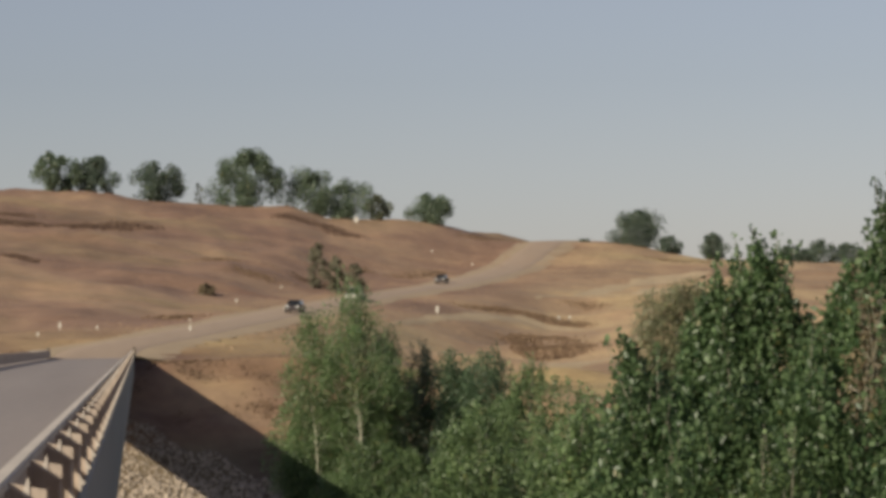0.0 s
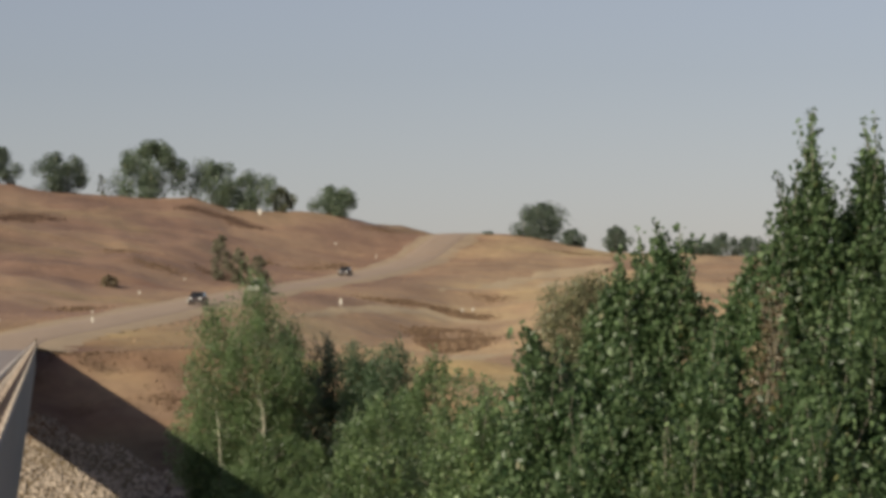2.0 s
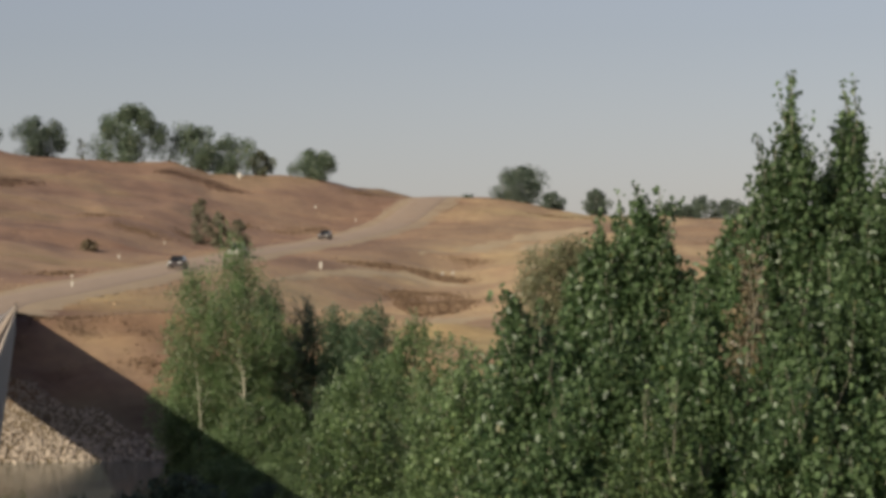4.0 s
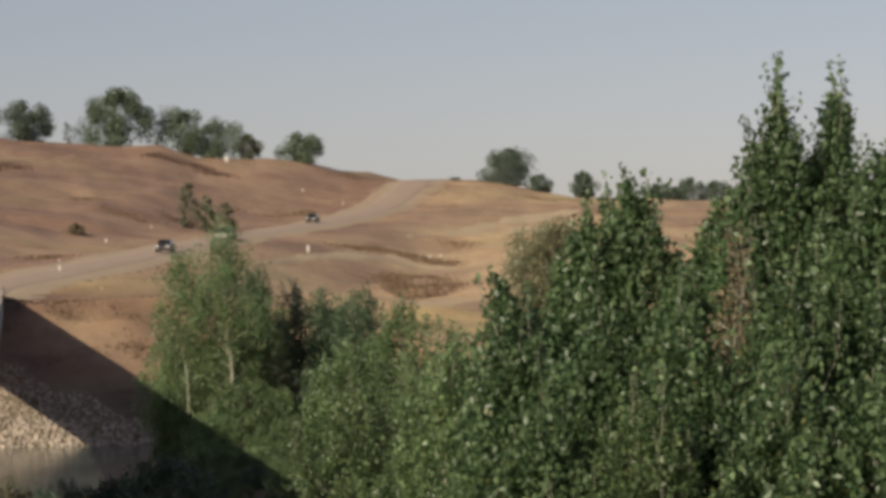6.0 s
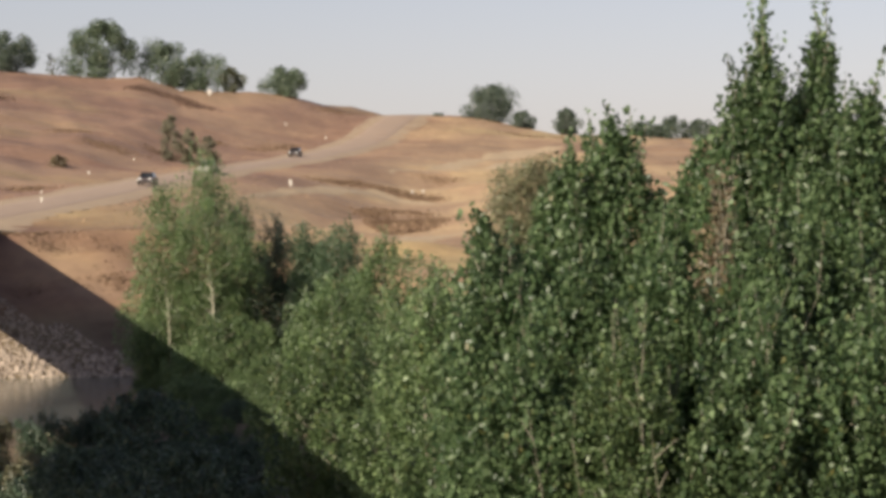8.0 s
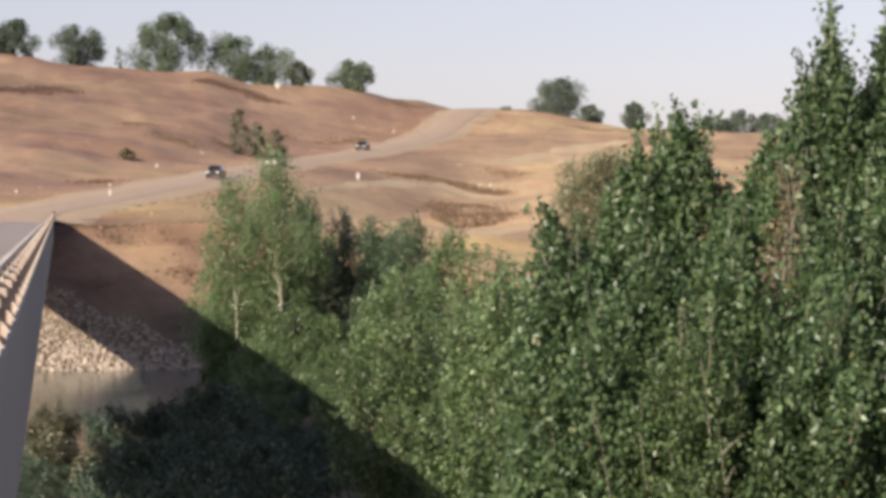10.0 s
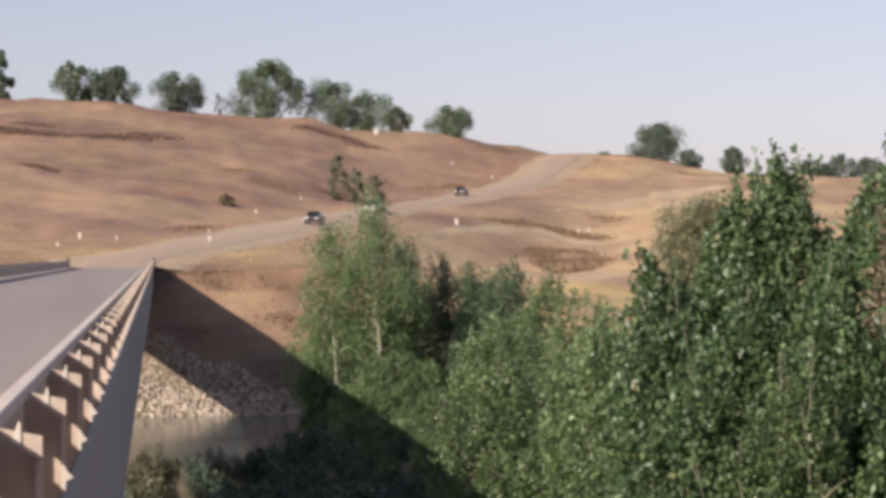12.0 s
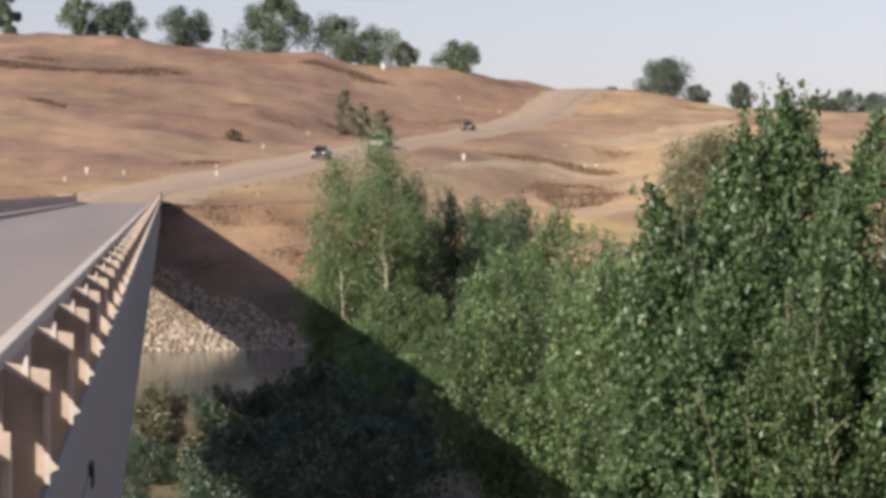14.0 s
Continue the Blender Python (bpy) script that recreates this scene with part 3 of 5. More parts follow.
    if shoots:
        outer = np.hypot(tips[:, 0], tips[:, 1]) + 0.9 * tips[:, 2] * width / height
        best = [k for k in np.argsort(-outer) if k in set(limbed)][:max(shoots, 10)]
        for k in rs.choice(best, shoots):
            reach = rs.uniform(0.25, 0.85) * lead
            tilt = np.array([rs.normal(0, 0.16), rs.normal(0, 0.16), 1.0]) * reach
            tube(limb_v, limb_f, tips[k] - tilt * 0.04, tips[k] + tilt, 0.012, 0.004, 4)
            for q in np.linspace(0.1, 1.0, int(reach * 26)):
                sprigs.append(tips[k] + tilt * q + rs.normal(0, 0.055, 3))
    trunk = mesh_object("trunk", verts, faces, bark, tree, smooth=True)
    if limb_v:
        limbs = mesh_object("branchwork", limb_v, limb_f, bark, tree, smooth=True)
        tagged(limbs, kind="stuff")
    per = rs.uniform(0.45, 1.5, len(tips))
    if spray:           # outer shoots near the top carry fewer leaves
        per *= 1 - 0.6 * np.clip((tips[:, 2] / height - 0.6) / 0.3, 0, 1)
    which = rs.choice(len(tips), leaves, p=per / per.sum())
    size = clump_size * width * rs.uniform(0.6, 1.25, len(tips)) * np.array(fullness)
    ball = rs.normal(0, 1, (leaves, 3))
    ball *= (rs.uniform(0, 1, leaves) ** 0.45 / np.linalg.norm(ball, axis=1))[:, None]
    if spray:           # upright leafy shoots that taper to a leader
        long = (spray * rs.uniform(0.45, 1.35, len(tips)) * (1 + 0.4 * np.clip((tips[:, 2] / height - 0.6) / 0.3, 0, 1)))[which]
        up = np.column_stack([rs.normal(0, 0.2, (len(tips), 2)) + 0.25 * tips[:, :2] / (0.5 * width), np.ones(len(tips))])[which]
        q = rs.uniform(0, 1, leaves) ** 1.15
        around = np.clip(rs.normal(0, 1, (leaves, 3)), -1.5, 1.5) * (spray_w * (1.15 - 0.8 * q))[:, None]
        pos = tips[which] + up * (long * (q - 0.75))[:, None] + around
    else:
        pos = tips[which] + ball * (size[which, None] * np.where(rs.uniform(0, 1, (leaves, 1)) < loose, 1.8, 1.0) * np.array([1.2 / tall ** 0.5, 1.2 / tall ** 0.5, 1.35 * tall]))
    if sprigs:
        pos[:len(sprigs)] = sprigs
    pos[:, 2] = np.maximum(pos[:, 2], 0.05)
    s = leaf * rs.uniform(0.65, 1.3, leaves)[:, None]
    d1 = rs.normal(0, 1, (leaves, 3)) + np.array([0, 0, -hang])
    d1 /= np.linalg.norm(d1, axis=1)[:, None]
    d2 = np.cross(d1, rs.normal(0, 1, (leaves, 3)))
    d2 /= np.linalg.norm(d2, axis=1)[:, None] + 1e-9
    d3 = np.cross(d1, d2)
    quad = np.stack([pos - d1 * s * 0.5, pos + d2 * s * 0.36 - d1 * s * 0.12 + d3 * s * 0.12, pos + d1 * s * 0.6, pos - d2 * s * 0.36 - d1 * s * 0.12 + d3 * s * 0.12], 1)
    me = bpy.data.meshes.new("crown")
    me.vertices.add(leaves * 4)
    me.vertices.foreach_set("co", quad.reshape(-1))
    idx = np.arange(leaves * 4, dtype=np.int32)
    tri = idx.reshape(-1, 4)[:, [0, 1, 2, 0, 2, 3]].reshape(-1)
    me.loops.add(leaves * 6)
    me.loops.foreach_set("vertex_index", tri)
    me.polygons.add(leaves * 2)
    me.polygons.foreach_set("loop_start", np.arange(0, leaves * 6, 3, dtype=np.int32))
    me.polygons.foreach_set("loop_total", np.full(leaves * 2, 3, dtype=np.int32))
    me.materials.append(mat)
    me.update()
    me.validate()
    crown = new("crown", me)
    crown.parent = tree
    tagged(crown, kind="stuff")
    return tree



def blades(name, label, category, mat, pts, height, width, seed, per=4):
    """Many small tufts of upright blades at the given points."""
    rs = np.random.RandomState(seed)
    pts = np.asarray(pts, float)
    n = len(pts) * per
    p = np.repeat(pts, per, axis=0)
    h = height * rs.uniform(0.5, 1.3, n)
    a = rs.uniform(0, 2 * math.pi, n)
    side = np.stack([np.cos(a), np.sin(a), np.zeros(n)], 1) * (width * rs.uniform(0.5, 1.2, n))[:, None]
    lean = rs.normal(0, 0.35, (n, 3)) * h[:, None]
    lean[:, 2] = h
    foot = p + rs.normal(0, 0.3, (n, 3)) * width
    foot[:, 2] = p[:, 2] - 0.08
    quad = np.stack([foot - side, foot + side, foot + side * 0.7 + lean, foot - side * 0.5 + lean * 0.9], 1).reshape(-1, 3)
    ob = mesh_object(name, quad, np.arange(n * 4).reshape(-1, 4).tolist(), mat)
    return tagged(ob, label, category, kind="stuff")


def brush_line(ends, count, spread_w, seed):
    """Points strewn along a line over the ground."""
    rs = np.random.RandomState(seed)
    ends = np.array(ends, float)
    t = rs.uniform(0, len(ends) - 1.001, count)
    i = t.astype(int)
    xy = ends[i] + (ends[i + 1] - ends[i]) * (t - i)[:, None] + rs.normal(0, 1, (count, 2)) * spread_w
    return np.column_stack([xy, land(xy[:, 0], xy[:, 1])])


def make_marker(x, y, label, height=0.9, w=0.3):
    """A white roadside marker: a thin post with a rounded plate."""
    m = new("marker_post")
    m.location = (x, y, land_at(x, y) - 0.05)
    tagged(m, label, "marker", "white roadside markers")
    bm = bmesh.new()
    box(bm, -0.04, 0.04, -0.03, 0.03, 0, height, 0.008)
    part("stake", bm, M_STEEL, m)
    bm = bmesh.new()
    box(bm, -w / 2, w / 2, -0.05, -0.032, height * 0.35, height * 1.05, 0.007)
    part("plate", bm, M_WHITE, m, "white plate")
    return m


def make_car(name, label, x, y, z, turn, paint, pickup=False):
    """A passenger car or pickup: shaped body, cabin with glass, four wheels, lamps. Its nose points along -y before turning."""
    car = new(name)
    tagged(car, label, "car" if not pickup else "pickup truck", "vehicles on the road")
    L, W, H = (5.4, 1.95, 1.0) if pickup else (4.5, 1.8, 0.86)
    bm = bmesh.new()
    side = [(-L / 2, 0.35), (-L / 2 + 0.05, 0.78), (-L / 2 + 1.15, 0.95 if not pickup else 1.05), (L / 2 - 0.6, H + 0.12), (L / 2 - 0.05, H + 0.06), (L / 2, 0.4), (L / 2 - 0.3, 0.28), (-L / 2 + 0.2, 0.28)]
    a = [bm.verts.new((-W / 2, p, q)) for p, q in side]
    c = [bm.verts.new((W / 2, p, q)) for p, q in side]
    k = len(side)
    for i in range(k):
        bm.faces.new((a[i], a[(i + 1) % k], c[(i + 1) % k], c[i]))
    bm.faces.new(a[::-1])
    bm.faces.new(c)
    bmesh.ops.recalc_face_normals(bm, faces=bm.faces)
    bmesh.ops.bevel(bm, geom=list(bm.edges), offset=0.06, segments=2, affect="EDGES")
    part("body", bm, paint, car)
    c0, c1 = (-1.35, 0.75) if pickup else (-1.15, 1.75)
    z0, z1 = H + 0.06, (1.82 if pickup else 1.46)
    bm = bmesh.new()
    vs = [bm.verts.new(v) for v in ((-W / 2 + 0.1, c0, z0), (W / 2 - 0.1, c0, z0), (W / 2 - 0.1, c1, z0), (-W / 2 + 0.1, c1, z0),
                                    (-W / 2 + 0.25, c0 + 0.65, z1), (W / 2 - 0.25, c0 + 0.65, z1), (W / 2 - 0.25, c1 - 0.4, z1), (-W / 2 + 0.25, c1 - 0.4, z1))]
    for f in ((0, 1, 5, 4), (1, 2, 6, 5), (2, 3, 7, 6), (3, 0, 4, 7), (4, 5, 6, 7), (3, 2, 1, 0)):
        bm.faces.new([vs[i] for i in f])
    cabin = part("cabin", bm, M_GLASS, car, "dark window glass")
    bm = bmesh.new()
    box(bm, -W / 2 + 0.24, W / 2 - 0.24, c0 + 0.63, c1 - 0.38, z1 - 0.02, z1 + 0.05, 0.02)
    part("roof", bm, paint, car)
    for sx in (-1, 1):
        bm = bmesh.new()
        box(bm, sx * (W / 2 - 0.32) - 0.16, sx * (W / 2 - 0.32) + 0.16, -L / 2 - 0.01, -L / 2 + 0.08, 0.62, 0.78, 0.02)
        part("headlight", bm, M_LAMP, car)
        bm = bmesh.new()
        box(bm, sx * (W / 2 - 0.2) - 0.1, sx * (W / 2 - 0.2) + 0.1, L / 2 - 0.07, L / 2 + 0.02, 0.62, 0.86, 0.02)
        part("tail_light", bm, M_RED, car)
        for wy in (-L / 2 + 0.85, L / 2 - 0.95):
            bm = bmesh.new()
            bmesh.ops.create_cone(bm, cap_ends=True, segments=18, radius1=0.34, radius2=0.34, depth=0.22, matrix=pose(sx * (W / 2 - 0.08), wy, 0.34, 0, 90, 0))
            wheel = part("wheel", bm, M_TYRE, car, "black tyre")
            bm = bmesh.new()
            bmesh.ops.create_cone(bm, cap_ends=True, segments=14, radius1=0.2, radius2=0.17, depth=0.03, matrix=pose(sx * (W / 2 + 0.04), wy, 0.34, 0, 90 * sx, 0))
            part("rim", bm, M_STEEL, wheel)
    car.matrix_world = pose(x, y, z, 0, 0, turn)
    return car


def stone_mesh(seed):
    rs = np.random.RandomState(seed)
    bm = bmesh.new()
    bmesh.ops.create_icosphere(bm, subdivisions=1, radius=0.5)
    for v in bm.verts:
        v.co *= 0.75 + 0.4 * rs.uniform()
        v.co.z *= 0.7
    me = bpy.data.meshes.new("stone")
    bm.to_mesh(me)
    bm.free()
    me.materials.append(M_ROCK)
    return me



def make_shed(x, y, w, d, h, turn):
    """A low white farm shed with a shallow grey roof."""
    shed = new("farm_shed")
    tagged(shed, "low white farm shed behind the ridge trees", "shed")
    bm = bmesh.new()
    box(bm, -w / 2, w / 2, -d / 2, d / 2, -0.6, h)
    part("wall", bm, M_WHITE, shed, "white painted wall")
    bm = bmesh.new()
    prism(bm, [(-w / 2 - 0.2, h + 0.004), (w / 2 + 0.2, h + 0.004), (w / 2 + 0.2, h + 0.08), (0, h + 0.45), (-w / 2 - 0.2, h + 0.08)], -d / 2 - 0.2, d / 2 + 0.2)
    part("roof", bm, M_STEEL, shed, "pale sheet-metal roof")
    bm = bmesh.new()
    box(bm, -0.45, 0.45, -d / 2 - 0.03, -d / 2 - 0.004, 0.0, h * 0.85)
    part("door", bm, M_BARK_DARK, shed, "dark plank door")
    shed.matrix_world = pose(x, y, land_at(x, y), 0, 0, turn)
    return shed


# trees along the skyline
make_tree("tree", "round green tree on the skyline", "tree", -32.2, 594.2, 44.1, 5.7, L_RIDGE, M_BARK_DARK, 11, group='trees along the ridge', leaf=0.42, leaves=7000, clumps=26, low=0.0, widest=0.35, clump_size=0.165)
make_tree("tree", "broad dark green tree standing close to its neighbour", "tree", -16.8, 595.5, 41.6, 9.9, L_RIDGE, M_BARK_DARK, 12, group='trees along the ridge', leaf=0.42, leaves=7000, clumps=26, low=0.0, widest=0.35, clump_size=0.165, stems=2, gap=0.3, drop=0.1)
make_tree("tree", "dark green tree with an open crown on the ridge", "tree", -8.7, 596.7, 40.5, 10.0, L_RIDGE_DARK, M_BARK_DARK, 13, group='trees along the ridge', leaf=0.42, leaves=7000, clumps=26, low=0.0, widest=0.35, clump_size=0.165)
make_tree("tree", "lone dark green tree with an uneven crown", "tree", 4.4, 597.2, 39.2, 12.4, L_RIDGE_DARK, M_BARK_DARK, 14, group='trees along the ridge', leaf=0.42, leaves=7000, clumps=26, low=0.0, widest=0.35, clump_size=0.165, stems=2, gap=0.35, drop=0.15)
make_tree("sapling", "thin bare young tree on the ridge", "tree", 13.1, 599.1, 35.2, 2.7, L_OLIVE, M_BARK_DARK, 15, group='trees along the ridge', leaf=0.42, leaves=160, clumps=26, low=0.0, widest=0.35, clump_size=0.165)
make_tree("tree", "large pale green tree with a dense round crown", "tree", 23.1, 600.1, 41.5, 15.9, L_RIDGE, M_BARK_DARK, 16, group='trees along the ridge', leaf=0.41, leaves=14000, clumps=26, low=0.0, widest=0.35, clump_size=0.165)
make_tree("tree", "bushy green tree in a row on the ridge", "tree", 37.2, 602.2, 38.0, 13.5, L_RIDGE, M_BARK_DARK, 17, group='trees along the ridge', leaf=0.39, leaves=7000, clumps=26, low=0.0, widest=0.35, clump_size=0.165, stems=2, gap=0.35, drop=0.06)
make_tree("tree", "bushy dark green tree in a row on the ridge", "tree", 44.8, 602.3, 35.1, 13.8, L_RIDGE, M_BARK_DARK, 18, group='trees along the ridge', leaf=0.39, leaves=7000, clumps=26, low=0.0, widest=0.35, clump_size=0.165, stems=2, gap=0.35, drop=0.1)
make_tree("tree", "low pale green tree at the end of the row", "tree", 51.2, 603.2, 32.7, 6.1, L_OLIVE, M_BARK_DARK, 19, group='trees along the ridge', leaf=0.38, leaves=2600, clumps=26, low=0.0, widest=0.35, clump_size=0.165)
make_tree("tree", "rounded dark green tree standing alone", "tree", 63.4, 604.8, 32.2, 11.4, L_RIDGE, M_BARK_DARK, 20, group='trees along the ridge', leaf=0.37, leaves=7000, clumps=26, low=0.0, widest=0.35, clump_size=0.165, stems=2, gap=0.35, drop=0.05)
make_tree("tree", "full dark green tree leaning over its bare trunk", "tree", 103.8, 584, 27.5, 13.1, L_RIDGE_DARK, M_BARK_DARK, 21, group='trees along the ridge', leaf=0.36, leaves=9000, clumps=26, low=0.0, widest=0.35, clump_size=0.165)
make_tree("tree", "small dark tree low behind a larger one", "tree", 109.2, 575, 22.1, 6.2, L_RIDGE_DARK, M_BARK_DARK, 22, group='trees along the ridge', leaf=0.36, leaves=3000, clumps=26, low=0.0, widest=0.35, clump_size=0.165)
make_tree("tree", "small square-crowned tree on the skyline", "tree", 116.7, 567, 22.7, 6.1, L_RIDGE_DARK, M_BARK_DARK, 23, group='trees along the ridge', leaf=0.36, leaves=4000, clumps=26, low=0.0, widest=0.35, clump_size=0.165)
make_tree("tree", "far grey-green tree in a hedgerow on the horizon", "tree", 131.8, 565, 19.4, 6.7, L_RIDGE_DARK, M_BARK_DARK, 30, group='far hedgerow trees', leaf=0.36, leaves=2600, clumps=20, low=0.0, widest=0.15, clump_size=0.19)
make_tree("tree", "far grey-green tree in a hedgerow on the horizon", "tree", 134.8, 564, 18.9, 7.2, L_RIDGE_DARK, M_BARK_DARK, 31, group='far hedgerow trees', leaf=0.36, leaves=2600, clumps=20, low=0.0, widest=0.15, clump_size=0.19)
make_tree("tree", "far grey-green tree in a hedgerow on the horizon", "tree", 138.9, 563, 20.9, 7.8, L_RIDGE_DARK, M_BARK_DARK, 32, group='far hedgerow trees', leaf=0.36, leaves=2600, clumps=20, low=0.0, widest=0.15, clump_size=0.19)
make_tree("tree", "far grey-green tree in a hedgerow on the horizon", "tree", 144.1, 563, 20.0, 8.3, L_RIDGE_DARK, M_BARK_DARK, 33, group='far hedgerow trees', leaf=0.36, leaves=2600, clumps=20, low=0.0, widest=0.15, clump_size=0.19)
make_tree("tree", "far grey-green tree in a hedgerow on the horizon", "tree", 150.3, 563, 19.6, 9.5, L_RIDGE_DARK, M_BARK_DARK, 34, group='far hedgerow trees', leaf=0.36, leaves=2600, clumps=20, low=0.0, widest=0.15, clump_size=0.19)
make_tree("tree", "far grey-green tree in a hedgerow on the horizon", "tree", 158.2, 563, 20.2, 9.5, L_RIDGE_DARK, M_BARK_DARK, 35, group='far hedgerow trees', leaf=0.36, leaves=2600, clumps=20, low=0.0, widest=0.15, clump_size=0.19)
# bushes on the dry slope
make_tree("bush", "grey-green bush on the dry slope", "bush", 27.9, 439.5, 16.9, 3.7, L_SCRUB, M_BARK_DARK, 41, group='bushes on the slope', leaf=0.31, leaves=2600, clumps=26, low=0.02, widest=0.4)
make_tree("bush", "grey-green bush on the dry slope", "bush", 29.9, 430.0, 14.4, 3.6, L_SCRUB, M_BARK_DARK, 42, group='bushes on the slope', leaf=0.31, leaves=2600, clumps=26, low=0.02, widest=0.4)
make_tree("bush", "low grey-green bush on the dry slope", "bush", 31.5, 411.0, 12.7, 3.3, L_SCRUB, M_BARK_DARK, 43, group='bushes on the slope', leaf=0.30, leaves=1500, clumps=26, low=0.02, widest=0.4)
make_tree("bush", "low brown bush on the dry slope", "bush", 9.3, 385.5, 9.1, 3.4, L_BROWN, M_BARK_DARK, 44, group='bushes on the slope', leaf=0.32, leaves=700, clumps=26, low=0.02, widest=0.4)
make_tree("bush", "low dark shrub on the skyline", "bush", 93.6, 587.5, 22.1, 2.6, L_RIDGE_DARK, M_BARK_DARK, 47, group='bushes on the slope', leaf=0.30, leaves=300, clumps=26, low=0.02, widest=0.4)
# young aspens on the river bank
make_tree("aspen", "slender aspen with a pale trunk and airy green crown", "tree", 9.8, 158, 3.2, 3.9, L_ASPEN, M_BARK_ASPEN, 51, group='river bank trees', leaf=0.12, leaves=16000, clumps=190, low=0.12, widest=0.45, depth=0.8, spray=1.2, spray_w=0.4, top_sharp=0.85, bare=3, hang=0.9, lumps=0.7, back=1.3, girth=0.27, shoots=24, lead=1.6)
make_tree("aspen", "tall aspen with a pale trunk and airy green crown", "tree", 12.2, 157, 4.9, 5.5, L_ASPEN, M_BARK_ASPEN, 52, group='river bank trees', leaf=0.12, leaves=23000, clumps=260, low=0.12, widest=0.45, depth=0.8, spray=1.2, spray_w=0.4, top_sharp=0.85, bare=3, hang=0.9, lumps=0.7, back=1.4, girth=0.3, shoots=30, lead=1.6)
make_tree("aspen", "slender aspen crowded against its neighbours", "tree", 14.0, 160, 2.3, 3.6, L_ASPEN, M_BARK_ASPEN, 53, group='river bank trees', leaf=0.12, leaves=13000, clumps=190, low=0.02, widest=0.45, depth=0.8, spray=1.2, spray_w=0.4, top_sharp=0.85, bare=3, hang=0.9, lumps=0.5)
make_tree("aspen", "short leafy aspen behind two pale trunks", "tree", 9.9, 162, -1.7, 4.5, L_ASPEN, M_BARK_ASPEN, 50, group='river bank trees', leaf=0.12, leaves=14000, clumps=190, low=0.02, widest=0.45, depth=0.8, spray=1.2, spray_w=0.4, top_sharp=0.7, bare=3, hang=0.9, lumps=0.5)
make_tree("aspen", "short leafy aspen behind two pale trunks", "tree", 13.5, 163, -1.1, 5.2, L_ASPEN, M_BARK_ASPEN, 49, group='river bank trees', leaf=0.12, leaves=16000, clumps=190, low=0.02, widest=0.45, depth=0.8, spray=1.2, spray_w=0.4, top_sharp=0.7, bare=3, hang=0.9, lumps=0.5)
make_tree("spruce", "narrow dark tree with a browned top", "tree", 16.3, 160, 1.1, 4.4, L_DARK, M_BARK_DARK, 54, group='river bank trees', leaf=0.12, leaves=20000, clumps=90, low=0.02, widest=0.4, depth=0.8, spray=1.7, spray_w=0.3, top_sharp=0.9, bare=4, hang=0.9, lumps=0.7, shoots=16, lead=1.6)
make_tree("poplar", "dark green poplar on the river bank", "tree", 17.8, 160, 0.8, 3.7, L_GREY, M_BARK_DARK, 55, group='river bank trees', leaf=0.12, leaves=26000, clumps=200, low=0.02, widest=0.5, depth=0.8, spray=1.2, spray_w=0.4, top_sharp=0.5, bare=4, hang=0.9, lumps=0.3, shoots=24, lead=1.6)
make_tree("poplar", "dark green poplar with a rounded top", "tree", 19.7, 158, 0.8, 3.3, L_GREY, M_BARK_DARK, 60, group='river bank trees', leaf=0.12, leaves=26000, clumps=200, low=0.02, widest=0.5, depth=0.8, spray=1.2, spray_w=0.4, top_sharp=0.5, bare=4, hang=0.9, lumps=0.3, shoots=24, lead=1.6)
make_tree("poplar", "bright green poplar with upright twigs", "tree", 16.4, 118, 0.3, 4.2, L_ASPEN, M_BARK, 56, group='river bank trees', leaf=0.12, leaves=22000, clumps=200, low=0.02, widest=0.5, depth=0.8, spray=1.0, spray_w=0.22, top_sharp=0.6, bare=4, hang=0.9, lumps=0.5, shoots=24, lead=1.6)
make_tree("poplar", "bright green low poplar on the bank", "tree", 13.4, 112, -1.2, 4.3, L_ASPEN, M_BARK, 57, group='river bank trees', leaf=0.12, leaves=22000, clumps=200, low=0.02, widest=0.5, depth=0.8, spray=1.0, spray_w=0.22, top_sharp=0.6, bare=4, hang=0.9, lumps=0.5, shoots=24, lead=1.6)
make_tree("poplar", "green poplar crowded among its neighbours", "tree", 15.6, 100, -0.6, 3.9, L_ASPEN, M_BARK, 59, group='river bank trees', leaf=0.12, leaves=22000, clumps=200, low=0.02, widest=0.5, depth=0.8, spray=0.9, spray_w=0.2, top_sharp=0.6, bare=4, hang=0.9, lumps=0.5, shoots=24, lead=1.6)
make_tree("willow", "hazy grey-green willow behind the cottonwoods", "tree", 24.3, 125, 3.8, 5.0, L_HAZE, M_BARK_DARK, 58, group='river bank trees', leaf=0.10, leaves=90000, clumps=320, low=0.02, widest=0.6, depth=0.8, spray=0.7, spray_w=0.42, top_sharp=0.8, bare=40, hang=0.9, lumps=0.7, stems=2, gap=0.4, drop=-0.03)
# cottonwoods close by
make_tree("cottonwood", "leafy cottonwood with an upright pointed top", "tree", 11.5, 53, 3.2, 2.3, L_COTTON, M_BARK, 61, group='cottonwoods beside the bridge', leaf=0.122, leaves=54288, clumps=330, low=0.02, widest=0.55, spray=1.0, spray_w=0.19, bare=3, hang=1.0, top_sharp=0.62, lumps=0.6, shoots=70, lead=1.5)
make_tree("cottonwood", "leafy cottonwood shoulder with dark leaf tips", "tree", 10.0, 52, 0.7, 2.2, L_COTTON, M_BARK, 63, group='cottonwoods beside the bridge', leaf=0.122, leaves=31824, clumps=280, low=0.02, widest=0.6, spray=1.0, spray_w=0.19, bare=3, hang=1.0, top_sharp=0.85, lumps=0.6, shoots=50, lead=1.5)
